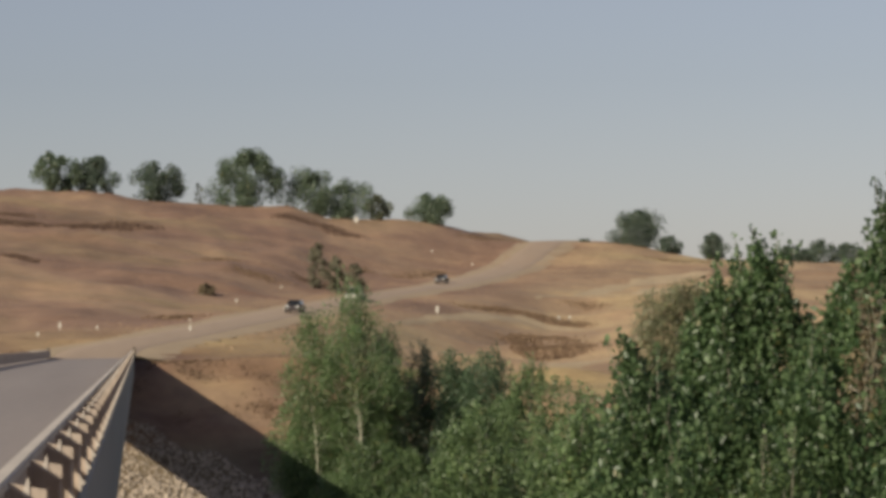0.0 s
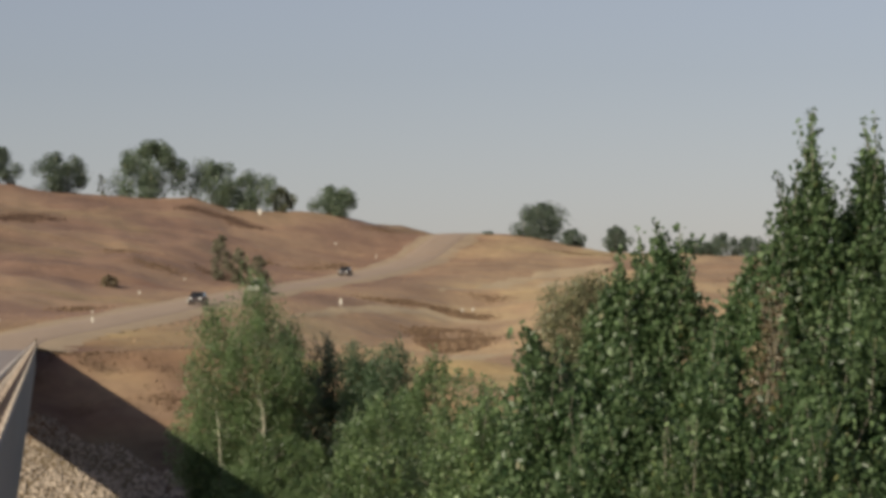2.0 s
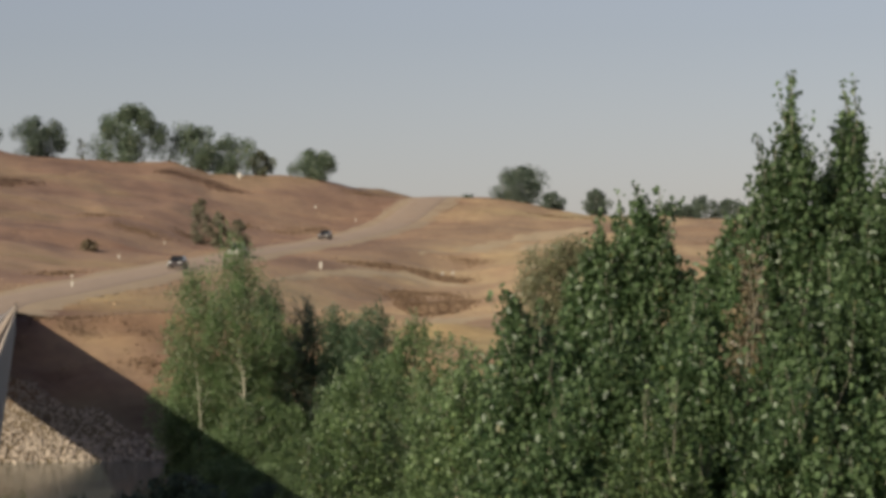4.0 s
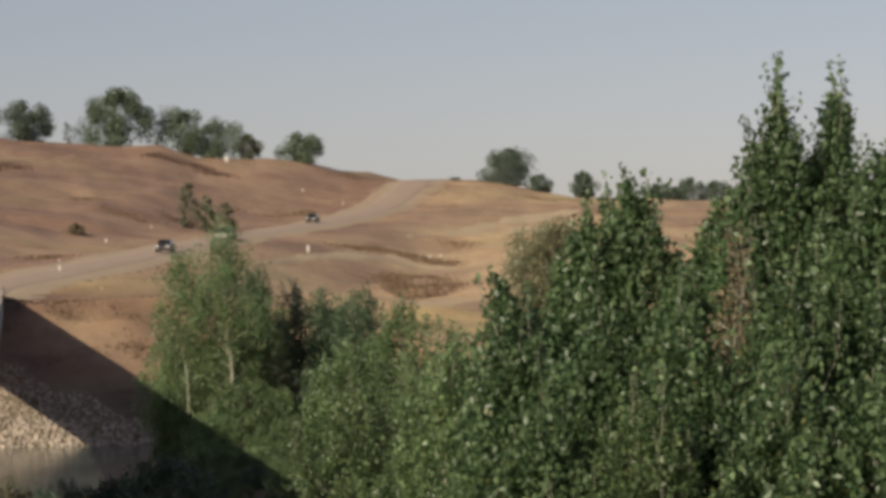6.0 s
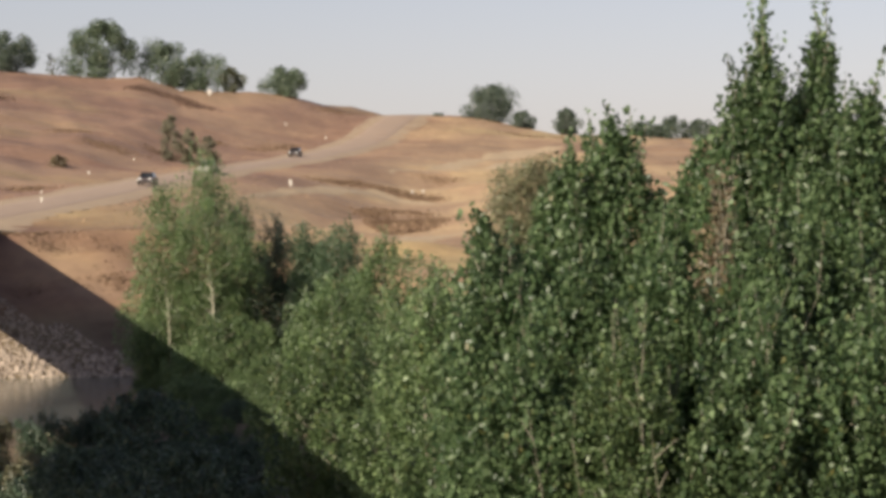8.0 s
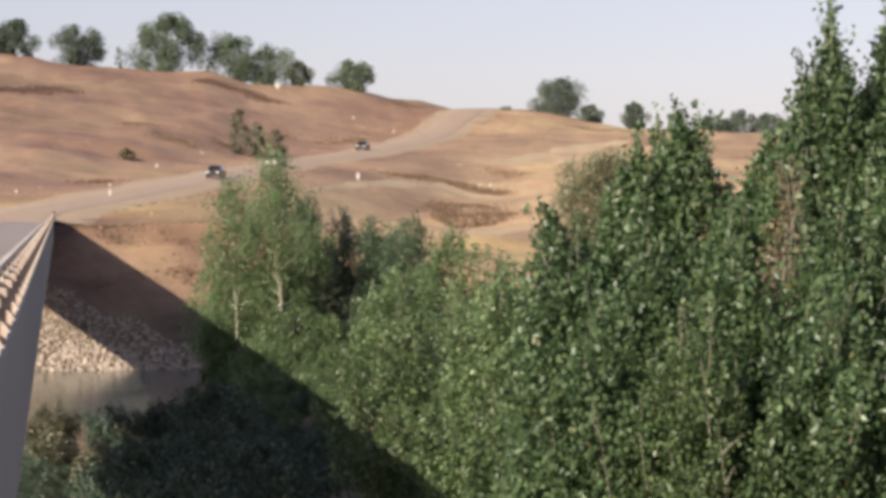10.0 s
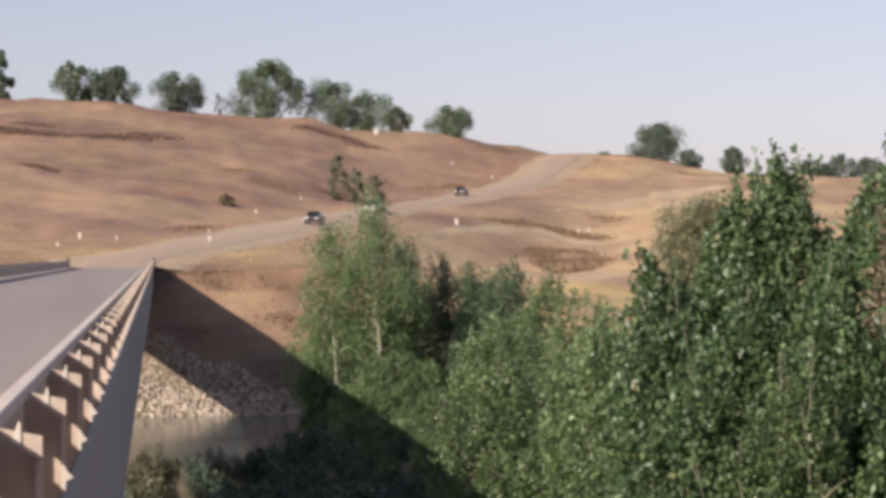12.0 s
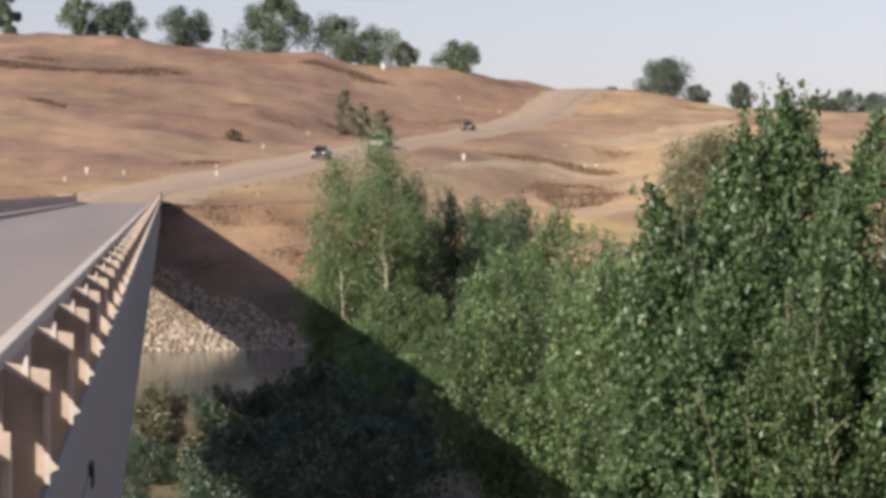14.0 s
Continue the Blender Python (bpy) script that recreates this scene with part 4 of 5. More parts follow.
make_tree("cottonwood", "leafy cottonwood shoulder with dark leaf tips", "tree", 11.0, 53.5, 2.5, 1.2, L_COTTON, M_BARK, 97, group='cottonwoods beside the bridge', leaf=0.122, leaves=28600, clumps=240, low=0.02, widest=0.55, spray=1.0, spray_w=0.19, bare=3, hang=1.0, top_sharp=0.8, lumps=0.6, shoots=50, lead=1.5)
make_tree("cottonwood", "slim young cottonwood with dark hanging leaves", "tree", 9.15, 51, 1.5, 1.15, L_COTTON, M_BARK, 98, group='cottonwoods beside the bridge', leaf=0.14, leaves=11000, clumps=130, low=0.02, widest=0.5, spray=0.9, spray_w=0.15, bare=2, hang=1.0, top_sharp=0.9, lumps=0.6, shoots=0, lead=1.2)
make_tree("cottonwood", "tall cottonwood with long loose leading shoots", "tree", 13.75, 51, 4.6, 2.5, L_COTTON, M_BARK, 62, group='cottonwoods beside the bridge', leaf=0.122, leaves=48672, clumps=360, low=0.02, widest=0.5, spray=1.0, spray_w=0.19, bare=3, hang=1.0, top_sharp=1.1, lumps=0.6, shoots=80, lead=1.8)
make_tree("cottonwood", "tall cottonwood with one thin bare leader", "tree", 15.2, 50.5, 4.75, 2.3, L_COTTON, M_BARK, 70, group='cottonwoods beside the bridge', leaf=0.122, leaves=41184, clumps=330, low=0.02, widest=0.42, spray=1.0, spray_w=0.19, bare=3, hang=1.0, top_sharp=1.3, lumps=0.6, shoots=80, lead=1.8)
make_tree("cottonwood", "slim cottonwood beside a browned gap", "tree", 12.6, 51.5, 2.75, 0.95, L_COTTON, M_BARK, 99, group='cottonwoods beside the bridge', leaf=0.122, leaves=16000, clumps=170, low=0.02, widest=0.55, spray=0.9, spray_w=0.17, bare=3, hang=1.0, top_sharp=0.8, lumps=0.5, shoots=24, lead=1.2)
make_tree("cottonwood", "leafy cottonwood with long loose leading shoots", "tree", 13.05, 50.5, 3.2, 1.5, L_COTTON, M_BARK, 90, group='cottonwoods beside the bridge', leaf=0.122, leaves=41184, clumps=320, low=0.02, widest=0.5, spray=1.0, spray_w=0.19, bare=3, hang=1.0, top_sharp=0.7, lumps=0.6, shoots=50, lead=1.5)
make_tree("cottonwood", "leafy cottonwood at the edge of the thicket", "tree", 15.2, 48, 3.6, 2.5, L_COTTON, M_BARK, 91, group='cottonwoods beside the bridge', leaf=0.122, leaves=41184, clumps=280, low=0.02, widest=0.5, spray=1.0, spray_w=0.19, bare=3, hang=1.0, top_sharp=0.85, lumps=0.6, shoots=50, lead=1.5)
make_tree("cottonwood", "broad cottonwood filling the bank with leaves", "tree", 8.4, 47, 0.6, 2.5, L_COTTON, M_BARK, 64, group='cottonwoods beside the bridge', leaf=0.122, leaves=31824, clumps=270, low=0.02, widest=0.6, spray=1.0, spray_w=0.19, bare=3, hang=1.0, top_sharp=0.8, lumps=0.6, shoots=50, lead=1.5)
make_tree("cottonwood", "broad cottonwood filling the bank with leaves", "tree", 9.8, 46, 0.6, 2.5, L_COTTON, M_BARK, 92, group='cottonwoods beside the bridge', leaf=0.122, leaves=33696, clumps=280, low=0.02, widest=0.6, spray=1.0, spray_w=0.19, bare=3, hang=1.0, top_sharp=0.8, lumps=0.6, shoots=50, lead=1.5)
make_tree("cottonwood", "leafy cottonwood crowded between two taller ones", "tree", 11.4, 46, 0.7, 2.5, L_COTTON, M_BARK, 69, group='cottonwoods beside the bridge', leaf=0.122, leaves=31824, clumps=260, low=0.02, widest=0.6, spray=1.0, spray_w=0.19, bare=3, hang=1.0, top_sharp=0.8, lumps=0.6, shoots=50, lead=1.5)
make_tree("cottonwood", "leafy cottonwood crowded between two taller ones", "tree", 13.1, 46, 1.2, 2.7, L_COTTON, M_BARK, 66, group='cottonwoods beside the bridge', leaf=0.122, leaves=35568, clumps=280, low=0.02, widest=0.6, spray=1.0, spray_w=0.19, bare=3, hang=1.0, top_sharp=0.8, lumps=0.6, shoots=50, lead=1.5)
make_tree("cottonwood", "leafy cottonwood at the edge of the thicket", "tree", 14.8, 46, 1.0, 2.4, L_COTTON, M_BARK, 93, group='cottonwoods beside the bridge', leaf=0.122, leaves=35568, clumps=260, low=0.02, widest=0.6, spray=1.0, spray_w=0.19, bare=3, hang=1.0, top_sharp=0.8, lumps=0.6, shoots=50, lead=1.5)
make_tree("willow", "yellow-green willow among the cottonwoods", "tree", 10.2, 44, -0.5, 2.5, L_WILLOW, M_BARK, 65, group='cottonwoods beside the bridge', leaf=0.09, leaves=38000, clumps=280, low=0.02, widest=0.65, spray=0.6, spray_w=0.17, bare=3, hang=1.0, top_sharp=0.8, lumps=0.6, shoots=50, lead=1.5)
make_tree("cottonwood", "leafy cottonwood low over the bank", "tree", 8.1, 44, -0.9, 2.3, L_COTTON, M_BARK, 94, group='cottonwoods beside the bridge', leaf=0.122, leaves=31824, clumps=260, low=0.02, widest=0.65, spray=1.0, spray_w=0.19, bare=3, hang=1.0, top_sharp=0.8, lumps=0.6, shoots=50, lead=1.5)
make_tree("cottonwood", "leafy cottonwood low over the bank", "tree", 11.6, 43, -0.4, 2.1, L_COTTON, M_BARK, 95, group='cottonwoods beside the bridge', leaf=0.122, leaves=31824, clumps=260, low=0.02, widest=0.65, spray=1.0, spray_w=0.19, bare=3, hang=1.0, top_sharp=0.8, lumps=0.6, shoots=50, lead=1.5)
make_tree("cottonwood", "leafy cottonwood low over the bank", "tree", 13.4, 43, -0.3, 2.2, L_COTTON, M_BARK, 96, group='cottonwoods beside the bridge', leaf=0.122, leaves=31824, clumps=260, low=0.02, widest=0.65, spray=1.0, spray_w=0.19, bare=3, hang=1.0, top_sharp=0.8, lumps=0.6, shoots=50, lead=1.5)
make_tree("cottonwood", "leafy cottonwood low between two taller ones", "tree", 12.05, 50, 1.3, 1.2, L_COTTON, M_BARK, 100, group='cottonwoods beside the bridge', leaf=0.122, leaves=20000, clumps=180, low=0.02, widest=0.6, spray=0.9, spray_w=0.18, bare=3, hang=1.0, top_sharp=0.7, lumps=0.5)
make_tree("willow", "browned dry willow between the cottonwoods", "bush", 13.0, 49.2, 1.8, 1.5, L_BROWN, M_BARK, 89, group='cottonwoods beside the bridge', leaf=0.10, leaves=4200, clumps=90, low=0.3, widest=0.5, spray=1.0, spray_w=0.17, bare=1, hang=1.0, top_sharp=0.85, lumps=0.6, shoots=50, lead=1.5)
make_tree("willow", "pale green willow bush in front of the poplars", "tree", 9.1, 75, -1.4, 3.3, L_WILLOW, M_BARK, 67, group='cottonwoods beside the bridge', leaf=0.11, leaves=26000, clumps=200, low=0.02, widest=0.6, spray=1.0, spray_w=0.17, bare=3, hang=1.0, top_sharp=0.8, lumps=0.6, shoots=50, lead=1.5)
make_tree("willow", "pale green willow bush at the thicket's edge", "tree", 9.6, 62, -0.2, 2.7, L_ASPEN, M_BARK, 68, group='cottonwoods beside the bridge', leaf=0.11, leaves=30000, clumps=200, low=0.02, widest=0.6, spray=1.0, spray_w=0.17, bare=3, hang=1.0, top_sharp=0.8, lumps=0.6, shoots=50, lead=1.5)


def make_stem(x, y, top, lean, seed):
    """A dead, leaning stem with a few broken side twigs."""
    rs = np.random.RandomState(seed)
    base = np.array([x, y, land_at(x, y) - 0.1])
    stem = new("dead_stem")
    stem.location = base
    tagged(stem, "bare pale dead stem leaning in the thicket", "branch", "dead stems in the thicket")
    h = top - base[2]
    path = [np.array([lean * h * t ** 1.6 + 0.04 * math.sin(9 * t + seed), 0.03 * h * math.sin(3 * t), h * t]) for t in np.linspace(0, 1, 12)]
    v, f = [], []
    for i in range(11):
        tube(v, f, path[i], path[i + 1], 0.02 * (1 - i / 13), 0.02 * (1 - (i + 1) / 13), 6)
    mesh_object("stalk", v, f, M_BARK, stem, smooth=True)
    for i in (7, 9, 10):
        v, f = [], []
        tip = path[i] + np.array([rs.uniform(-0.35, 0.35), rs.uniform(-0.15, 0.05), rs.uniform(0.25, 0.5)])
        tube(v, f, path[i], tip, 0.014, 0.005, 5)
        mesh_object("twig", v, f, M_BARK, stem, smooth=True)
    return stem


make_stem(8.75, 42.4, -1.75, -0.10, 1)
make_stem(10.35, 42.6, -1.35, -0.07, 3)
make_stem(10.6, 42.0, -2.1, -0.12, 4)
# bushes at the water in the bridge's shade, most leaves coloured darker for it
make_tree("bush", "dense willow bush by the water", "bush", -0.3, 128, -7.5, 2.9, L_SALLOW, M_BARK_DARK, 71, group='bushes by the water', leaf=0.115, leaves=8000, clumps=70, low=0.02, widest=0.55, spray=0.8, spray_w=0.22, bare=3)
make_tree("bush", "dense willow bush by the water", "bush", 2.6, 132, -8.0, 3.4, L_SHADE_DARK, M_BARK_DARK, 72, group='bushes by the water', leaf=0.115, leaves=8000, clumps=70, low=0.02, widest=0.55, spray=0.8, spray_w=0.22, bare=3)
make_tree("bush", "dense willow bush by the water", "bush", 5.2, 134, -8.0, 3.2, L_SHADE_DARK, M_BARK_DARK, 73, group='bushes by the water', leaf=0.115, leaves=8000, clumps=70, low=0.02, widest=0.55, spray=0.8, spray_w=0.22, bare=3)
make_tree("bush", "dense willow bush by the water", "bush", 8.3, 136, -8.0, 3.8, L_SHADE_DARK, M_BARK_DARK, 74, group='bushes by the water', leaf=0.115, leaves=8000, clumps=70, low=0.02, widest=0.55, spray=0.8, spray_w=0.22, bare=3)
make_tree("bush", "dense willow bush by the water", "bush", 11.7, 138, -8.2, 3.9, L_SHADE_DARK, M_BARK_DARK, 75, group='bushes by the water', leaf=0.115, leaves=8000, clumps=70, low=0.02, widest=0.55, spray=0.8, spray_w=0.22, bare=3)
make_tree("bush", "dense willow bush by the water", "bush", 3.9, 112, -8.1, 3.6, L_SHADE_DARK, M_BARK_DARK, 76, group='bushes by the water', leaf=0.115, leaves=8000, clumps=70, low=0.02, widest=0.55, spray=0.8, spray_w=0.22, bare=3)
make_tree("bush", "dense willow bush by the water", "bush", 7.5, 112, -8.2, 4.5, L_SHADE_DARK, M_BARK_DARK, 77, group='bushes by the water', leaf=0.115, leaves=8000, clumps=70, low=0.02, widest=0.55, spray=0.8, spray_w=0.22, bare=3)
make_tree("bush", "dense willow bush by the water", "bush", 11.1, 110, -7.8, 4.0, L_SHADE_DARK, M_BARK_DARK, 78, group='bushes by the water', leaf=0.115, leaves=8000, clumps=70, low=0.02, widest=0.55, spray=0.8, spray_w=0.22, bare=3)
make_tree("bush", "dense willow bush by the water", "bush", -0.3, 112, -7.7, 2.7, L_SALLOW, M_BARK_DARK, 79, group='bushes by the water', leaf=0.115, leaves=8000, clumps=70, low=0.02, widest=0.55, spray=0.8, spray_w=0.22, bare=3)
make_tree("bush", "dense willow bush by the water", "bush", 1.6, 106, -7.7, 2.5, L_SALLOW, M_BARK_DARK, 80, group='bushes by the water', leaf=0.115, leaves=8000, clumps=70, low=0.02, widest=0.55, spray=0.8, spray_w=0.22, bare=3)
make_tree("bush", "leafy green undergrowth among the aspens", "bush", 8.6, 154, -4.5, 2.5, L_WILLOW, M_BARK, 101, group='undergrowth on the bank', leaf=0.115, leaves=8000, clumps=70, low=0.02, widest=0.55, spray=0.8, spray_w=0.22, bare=3)
make_tree("bush", "leafy green undergrowth among the aspens", "bush", 11.6, 153, -5.8, 2.8, L_ASPEN, M_BARK, 102, group='undergrowth on the bank', leaf=0.115, leaves=8000, clumps=70, low=0.02, widest=0.55, spray=0.8, spray_w=0.22, bare=3)
make_tree("bush", "leafy green undergrowth among the aspens", "bush", 15.0, 158, -4.8, 3.2, L_ASPEN, M_BARK, 103, group='undergrowth on the bank', leaf=0.115, leaves=8000, clumps=70, low=0.02, widest=0.55, spray=0.8, spray_w=0.22, bare=3)
make_tree("bush", "leafy green undergrowth among the aspens", "bush", 16.6, 150, -3.9, 3.6, L_WILLOW, M_BARK, 104, group='undergrowth on the bank', leaf=0.115, leaves=8000, clumps=70, low=0.02, widest=0.55, spray=0.8, spray_w=0.22, bare=3)
make_tree("bush", "leafy green undergrowth among the aspens", "bush", 17.8, 140, -4.1, 3.4, L_ASPEN, M_BARK, 105, group='undergrowth on the bank', leaf=0.115, leaves=8000, clumps=70, low=0.02, widest=0.55, spray=0.8, spray_w=0.22, bare=3)
make_tree("bush", "leafy green undergrowth among the aspens", "bush", 10.5, 148, -5.6, 3.6, L_ASPEN, M_BARK, 106, group='undergrowth on the bank', leaf=0.115, leaves=8000, clumps=70, low=0.02, widest=0.55, spray=0.8, spray_w=0.22, bare=3)
make_tree("bush", "leafy green undergrowth among the aspens", "bush", 13.3, 140, -5.8, 3.4, L_WILLOW, M_BARK, 107, group='undergrowth on the bank', leaf=0.115, leaves=8000, clumps=70, low=0.02, widest=0.55, spray=0.8, spray_w=0.22, bare=3)
make_tree("bush", "leafy green undergrowth among the aspens", "bush", 10.1, 142, -6.9, 3.4, L_ASPEN, M_BARK, 108, group='undergrowth on the bank', leaf=0.115, leaves=8000, clumps=70, low=0.02, widest=0.55, spray=0.8, spray_w=0.22, bare=3)
make_tree("bush", "leafy green undergrowth among the aspens", "bush", 11.8, 136, -7.0, 3.3, L_ASPEN, M_BARK, 109, group='undergrowth on the bank', leaf=0.115, leaves=8000, clumps=70, low=0.02, widest=0.55, spray=0.8, spray_w=0.22, bare=3)
make_tree("bush", "leafy green undergrowth among the aspens", "bush", 13.5, 130, -6.9, 3.4, L_WILLOW, M_BARK, 110, group='undergrowth on the bank', leaf=0.115, leaves=8000, clumps=70, low=0.02, widest=0.55, spray=0.8, spray_w=0.22, bare=3)
make_tree("bush", "leafy green undergrowth among the aspens", "bush", 14.4, 120, -6.5, 3.1, L_ASPEN, M_BARK, 111, group='undergrowth on the bank', leaf=0.115, leaves=8000, clumps=70, low=0.02, widest=0.55, spray=0.8, spray_w=0.22, bare=3)

# more bushes over the bank: leaves darkened for shade near the bridge, lighter beyond
shade_bush = make_tree("bush", "leafy bush with leaves coloured for the bridge's shade", "bush", 6.0, 108, -5.6, 4.2, L_SHADE_DARK, M_BARK_DARK, 120, leaf=0.16, leaves=4500, clumps=50, low=0.02, widest=0.55, group="shaded bank bushes")
bank_bush = make_tree("bush", "leafy green willow bush on the river bank", "bush", 12.4, 150, -4.2, 4.2, L_WILLOW, M_BARK, 121, leaf=0.14, leaves=5500, clumps=50, low=0.02, widest=0.55, group="bank bushes")
rs = np.random.RandomState(8)
for k in range(165):
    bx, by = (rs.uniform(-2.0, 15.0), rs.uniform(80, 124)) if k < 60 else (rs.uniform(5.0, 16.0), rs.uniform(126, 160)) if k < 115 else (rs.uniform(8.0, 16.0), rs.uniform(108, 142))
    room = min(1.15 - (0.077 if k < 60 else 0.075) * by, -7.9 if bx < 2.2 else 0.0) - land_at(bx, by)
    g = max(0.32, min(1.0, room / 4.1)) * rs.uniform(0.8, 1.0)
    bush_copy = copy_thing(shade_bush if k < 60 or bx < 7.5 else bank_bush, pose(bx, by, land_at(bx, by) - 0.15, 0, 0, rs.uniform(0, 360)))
    bush_copy.scale = (g, g, g)

# brush, scarps and grass on the slopes

blades("brush", "dark dry brush along a low scarp", "brush", M_SCARP, brush_line([(-28.0, 506.2), (-22.8, 499.5), (-17.0, 503.5), (-9.1, 505.8), (-0.1, 516.0)], 3520, 2.0, 200), 0.36, 0.16, 240)
blades("brush", "dark dry brush on the slope", "brush", M_SCARP, brush_line([(-24.9, 524.5), (-20.3, 525.5)], 480, 1.5, 201), 0.18, 0.16, 241)
blades("brush", "dark dry brush on the slope", "brush", M_SCARP, brush_line([(-18.3, 423.5), (-16.3, 420.2)], 480, 1.1, 202), 0.22, 0.16, 242)
# dark streak of blades along the slope below the tree row
blades("brush", "dark blades in a streak below the ridge trees", "brush", M_SCARP, brush_line([(29.6, 573.2), (32.4, 574.5), (37.6, 574.5), (42.9, 560.2)], 2240, 1.5, 203), 0.25, 0.16, 243)
blades("brush", "dark dry brush on the crest", "brush", M_BRUSH, brush_line([(69.5, 588.8), (76.0, 600.8)], 640, 1.8, 204), 0.18, 0.16, 244)
blades("brush", "dark dry brush on the slope", "brush", M_BRUSH, brush_line([(46.0, 501.8), (51.1, 512.5), (56.5, 524.5)], 800, 1.6, 205), 0.16, 0.16, 245)
blades("brush", "dark dry brush on the slope", "brush", M_BRUSH, brush_line([(38.4, 501.2), (41.1, 510.0)], 288, 1.0, 206), 0.18, 0.16, 246)
blades("brush", "dark dry brush below the bushes", "brush", M_SCARP, brush_line([(26.7, 449.8), (29.3, 448.2), (32.7, 444.0)], 960, 1.6, 207), 0.22, 0.16, 247)
blades("brush", "dark dry brush beside the road", "brush", M_BRUSH, brush_line([(2.8, 322.0), (5.4, 331.2)], 560, 1.2, 208), 0.18, 0.16, 248)
blades("brush", "dark dry brush on the slope", "brush", M_BRUSH, brush_line([(16.3, 434.0), (20.3, 437.0)], 560, 2.0, 209), 0.14, 0.16, 249)
blades("brush", "dark dry brush on the slope", "brush", M_BRUSH, brush_line([(11.1, 451.8), (15.2, 451.5)], 416, 1.2, 210), 0.13, 0.16, 250)
# darker line of blades along the ledge
blades("brush", "brown blades along a ledge", "brush", M_BRUSH, brush_line([(44.6, 385.2), (51.6, 390.2), (56.2, 389.0), (60.8, 383.0)], 2080, 1.1, 211), 0.16, 0.16, 251)
blades("brush", "brown dry weeds on the golden slope", "brush", M_BRUSH, brush_line([(64.6, 415.0), (67.0, 410.5)], 416, 1.2, 212), 0.13, 0.16, 252)
blades("brush", "brown dry weeds below the lone tree", "brush", M_BRUSH, brush_line([(103.4, 558.2), (111.3, 540.5)], 800, 1.8, 213), 0.14, 0.16, 253)
blades("brush", "brown dry weeds round a hollow", "brush", M_BRUSH, brush_line([(46.7, 350.0), (48.4, 352.8), (52.3, 362.2), (53.6, 353.5), (51.8, 324.2)], 1440, 1.0, 214), 0.20, 0.16, 254)
blades("brush", "rough brown grass on the bank's lip", "brush", M_BRUSH, brush_line([(0.9, 233.0), (2.7, 233.5), (5.5, 234.5), (8.3, 233.0), (10.1, 231.5), (12.1, 230.5)], 648, 0.6, 215), 0.09, 0.16, 255)
blades("brush", "rough brown grass on the bare bank", "brush", M_BRUSH, brush_line([(4.1, 232.0), (6.4, 232.5)], 256, 0.6, 216), 0.11, 0.16, 256)
blades("brush", "rough brown grass on the bare bank", "brush", M_BRUSH, brush_line([(9.4, 226.0), (12.9, 225.0)], 416, 0.9, 217), 0.13, 0.16, 257)
rs = np.random.RandomState(64)
ha, hr = rs.uniform(0, 2 * math.pi, 1400), np.sqrt(rs.uniform(0, 1, 1400))
hx, hy = 48.1 + 4.6 * hr * np.cos(ha), 328.8 + 8.0 * hr * np.sin(ha)
blades("brush", "low brown weeds in a shallow hollow", "brush", M_BRUSH, np.column_stack([hx, hy, land(hx, hy)]), 0.22, 0.2, 65, per=3)



def make_pale_strip(ends, depth, seed):
    """A pale strip that hugs the ground and narrows to its ends."""
    rs = np.random.RandomState(seed)
    ends = np.array(ends, float)
    t = np.linspace(0, len(ends) - 1, 90)
    cx, cy = np.interp(t, range(len(ends)), ends[:, 0]), np.interp(t, range(len(ends)), ends[:, 1])
    for _ in range(12):
        cx[1:-1], cy[1:-1] = (cx[:-2] + 2 * cx[1:-1] + cx[2:]) / 4, (cy[:-2] + 2 * cy[1:-1] + cy[2:]) / 4
    half = depth / 2 * np.sin(np.linspace(0.08, math.pi - 0.08, 90)) ** 0.6 * (1 + 0.25 * np.convolve(rs.normal(0, 1, 94), np.ones(5) / 5, "valid"))
    tv, tf = [], []
    for k in np.linspace(-1, 1, 7):
        yy = cy + half * k
        tv.append(np.column_stack([cx, yy, land(cx, yy) + 0.05 - 0.06 * abs(k) ** 4]))
    for r in range(6):
        for i in range(89):
            a = r * 90 + i
            tf.append((a, a + 1, a + 91, a + 90))
    track = mesh_object("pale_strip", np.concatenate(tv), tf, M_PALE_STRIP, smooth=True)
    return tagged(track, "pale strip across the dry grass", "track", kind="structure")


make_pale_strip([(55.2, 315.2), (48.8, 303.5), (44.0, 296.8), (37.4, 266.8)], 9.0, 1)
make_pale_strip([(28.1, 324.2), (36.4, 351.2), (44.3, 369.0), (52.6, 385.8), (60.1, 378.5)], 9.0, 2)
# these pale strips follow the golden ridge line
make_pale_strip([(58.8, 416.2), (75.6, 458.8), (90.4, 487.5), (101.7, 496.5)], 14.0, 3)
make_pale_strip([(69.1, 419.2), (83.2, 459.0), (91.2, 461.8)], 8.0, 4)

rs = np.random.RandomState(77)
gy_pts = 238 + 350 * rs.uniform(0, 1, 42000) ** 0.8
gx_pts = gy_pts * rs.uniform(-0.06, 0.27, 42000)
off_road = np.ones(len(gx_pts), bool)
for px_, py_, pz_ in ROAD_PTS[::4]:
    off_road &= (gx_pts - px_) ** 2 + (gy_pts - py_) ** 2 > 6.6 ** 2
off_road &= ripple(gx_pts, gy_pts, 9, 40, 0, 8) > -0.6
grass_pts = np.column_stack([gx_pts, gy_pts, land(gx_pts, gy_pts)])[off_road]
blades("dry_grass", "short straw-coloured prairie grass", "grass", M_STRAW, grass_pts, 0.11, 0.12, 78, per=1)


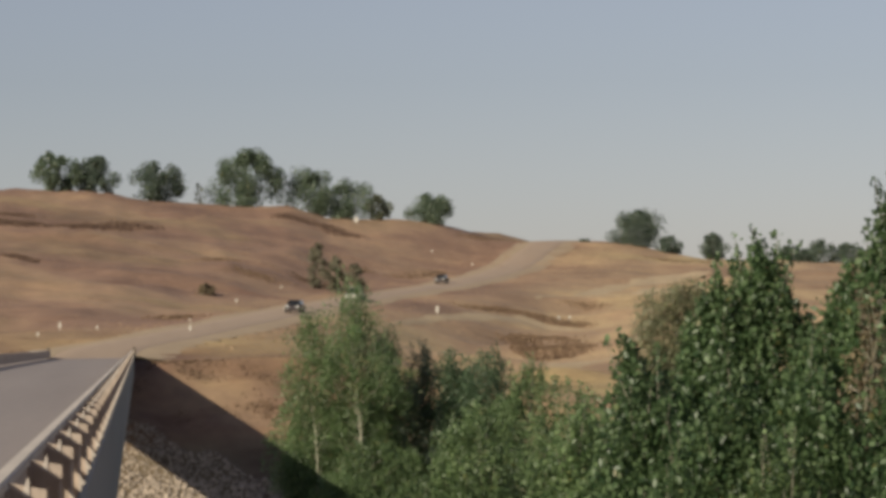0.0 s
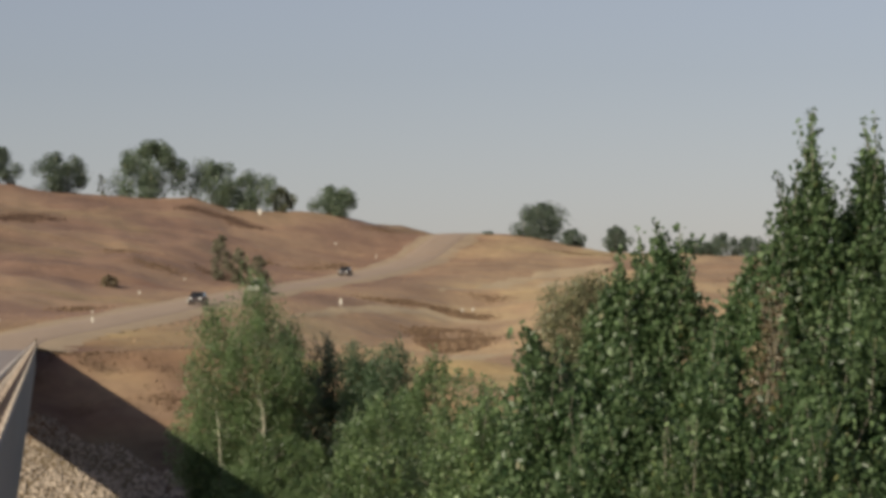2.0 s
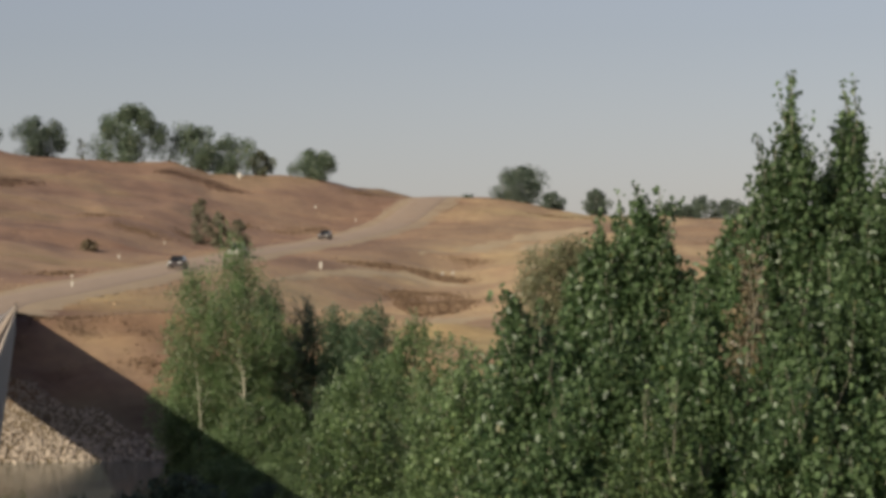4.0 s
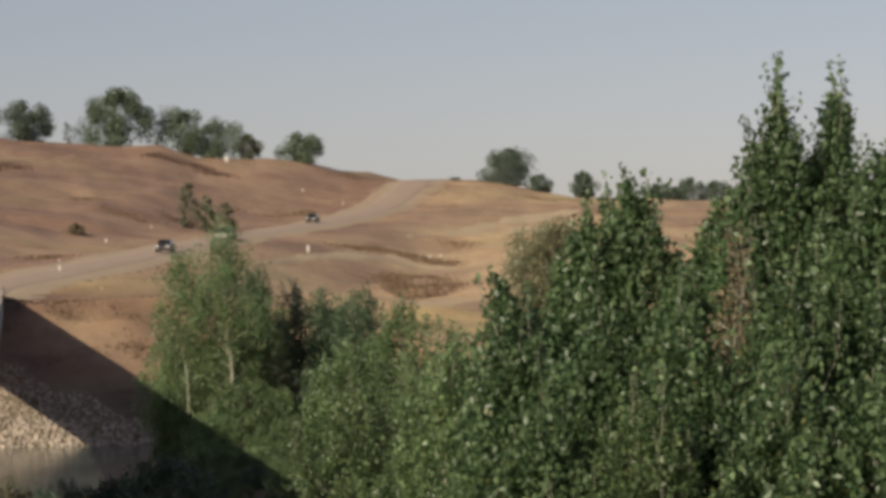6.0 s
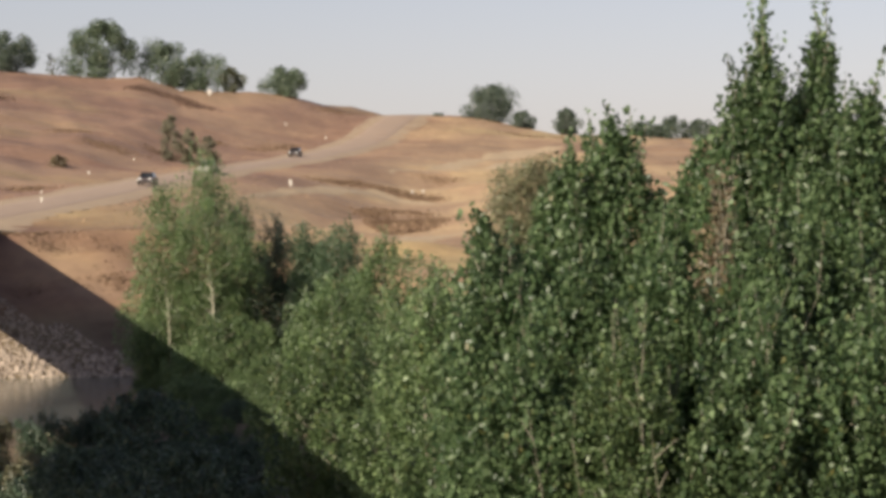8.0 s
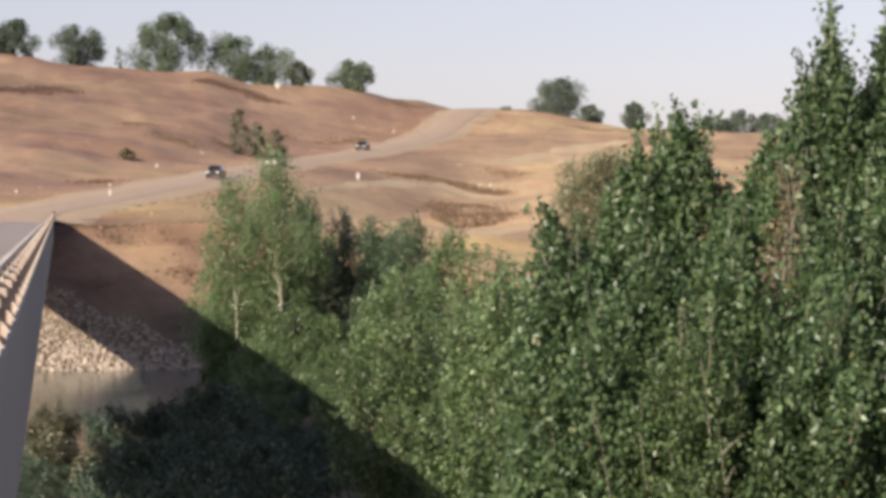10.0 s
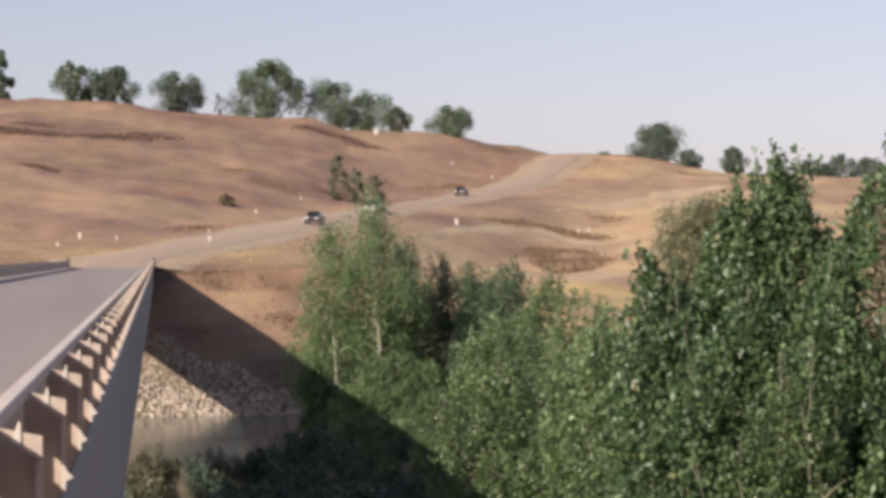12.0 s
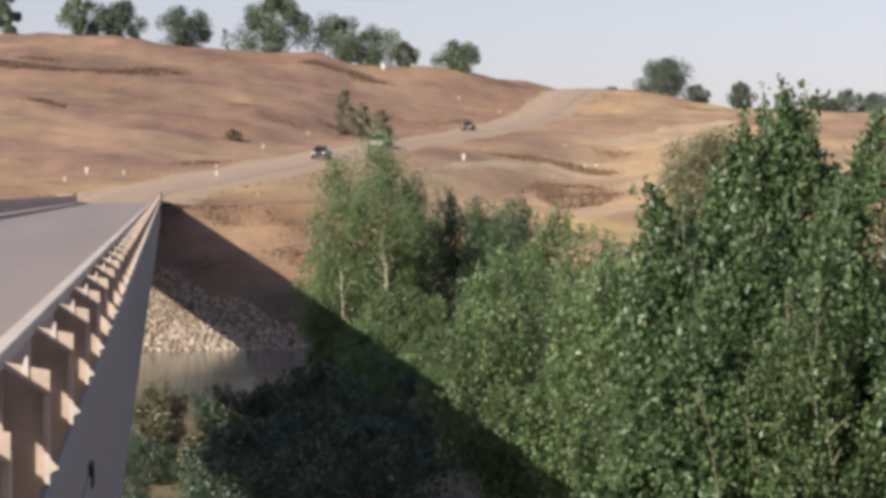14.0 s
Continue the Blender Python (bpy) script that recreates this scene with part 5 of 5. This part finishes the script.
rs = np.random.RandomState(81)
bx_, by_ = rs.uniform(-1.0, 15.0, 1500), rs.uniform(221, 241, 1500)
clump = ripple(bx_, by_, 3, 9, 2, 12) > 0.55
tuft_pts = np.column_stack([bx_, by_, land(bx_, by_)])[clump]
blades("brush", "low dry brush over the bare bank", "brush", M_BRUSH, tuft_pts, 0.12, 0.2, 82, per=3)

# small white markers beside the road
make_marker(-8.0, 293.0, "white roadside marker on a thin stake", 0.80, 0.22)
make_marker(-9.6, 274.5, "white roadside marker on a thin stake", 0.50, 0.16)
make_marker(-4.2, 292.0, "white roadside marker on a thin stake", 0.45, 0.16)
make_marker(12.9, 372.5, "white roadside marker on a thin stake", 0.55, 0.22)
make_marker(17.5, 339.0, "white roadside marker on a thin stake", 0.60, 0.24)
make_marker(5.1, 280.5, "white roadside marker on a thin stake", 0.75, 0.18)
make_marker(5.6, 308.5, "white roadside marker on a thin stake", 0.40, 0.16)
make_marker(37.9, 358.0, "broad white marker plate in the dry grass", 1.05, 0.34)
make_marker(57.9, 555.5, "white roadside marker on a thin stake", 0.60, 0.26)
make_marker(64.2, 541.0, "white roadside marker on a thin stake", 0.55, 0.26)
make_marker(58.2, 389.0, "white roadside marker on a thin stake", 0.50, 0.32)
make_marker(59.7, 389.0, "white roadside marker on a thin stake", 0.50, 0.32)
make_marker(21.6, 427.5, "white roadside marker on a thin stake", 0.40, 0.18)
make_marker(45.4, 588.0, "tall white marker plate below the ridge trees", 1.50, 0.75)
# vehicles on the road


def on_road(y, lane):
    """Place and heading on the road at the given y, to one side of its middle."""
    i = int(np.argmin(np.abs(ROAD_PTS[:, 1] - y)))
    (x, yy, z), (tx, ty) = ROAD_PTS[i], tang[i]
    return x + ty * lane, yy - tx * lane, z + 0.06, -math.degrees(math.atan2(tx, ty))


make_car("car", "dark sedan driving on the pale road", *on_road(330, 1.9), M_DARKPAINT, False)
make_car("pickup_truck", "white pickup truck on the country road", *on_road(374, 1.9), M_WHITEPAINT, True)
make_car("car", "dark car coming down the hill road", *on_road(475, -1.9), M_DARKPAINT, False)

# ---------------------------------------------------------------- stones on the far bank
riprap = new("riprap")
tagged(riprap, "pale broken rock laid on the bank under the bridge", "riprap", kind="structure")
stone_kinds = [stone_mesh(300 + k) for k in range(8)]
rs = np.random.RandomState(31)
rest_v, rest_f = [], []
picked = 0
stone_x, stone_y = rs.uniform(-15.0, 15.0, 8000), rs.uniform(209.5, 226.0, 8000)
stone_z = land(stone_x, stone_y)
for k in range(8000):
    sx, sy = stone_x[k], stone_y[k]
    if sy > 223.0 - 0.85 * sx + 0.8 * math.sin(sx * 1.3):
        continue
    size = rs.uniform(0.22, 0.5) * (1.0 if sy < 215.5 - 0.2 * sx else 0.66)
    at = Matrix.LocRotScale((sx, sy, stone_z[k] + size * 0.1), Euler(rs.uniform(0, 6.28, 3)), (size, size * rs.uniform(0.7, 1.1), size * rs.uniform(0.7, 1.0)))
    if -4.0 < sx < 6.0 and picked < 300 and k % 3 == 0:
        st = new("stone", stone_kinds[k % 8])
        st.parent, st.matrix_basis = riprap, at
        picked += 1
    else:
        me = stone_kinds[k % 8]
        base_i = len(rest_v)
        rest_v.extend(tuple(at @ v.co) for v in me.vertices)
        rest_f.extend(tuple(base_i + i for i in p.vertices) for p in me.polygons)
rest = mesh_object("stones", rest_v, rest_f, M_ROCK, riprap)
tagged(rest, kind="stuff")

make_shed(17.9, 603, 6.5, 3.0, 0.2, 3)
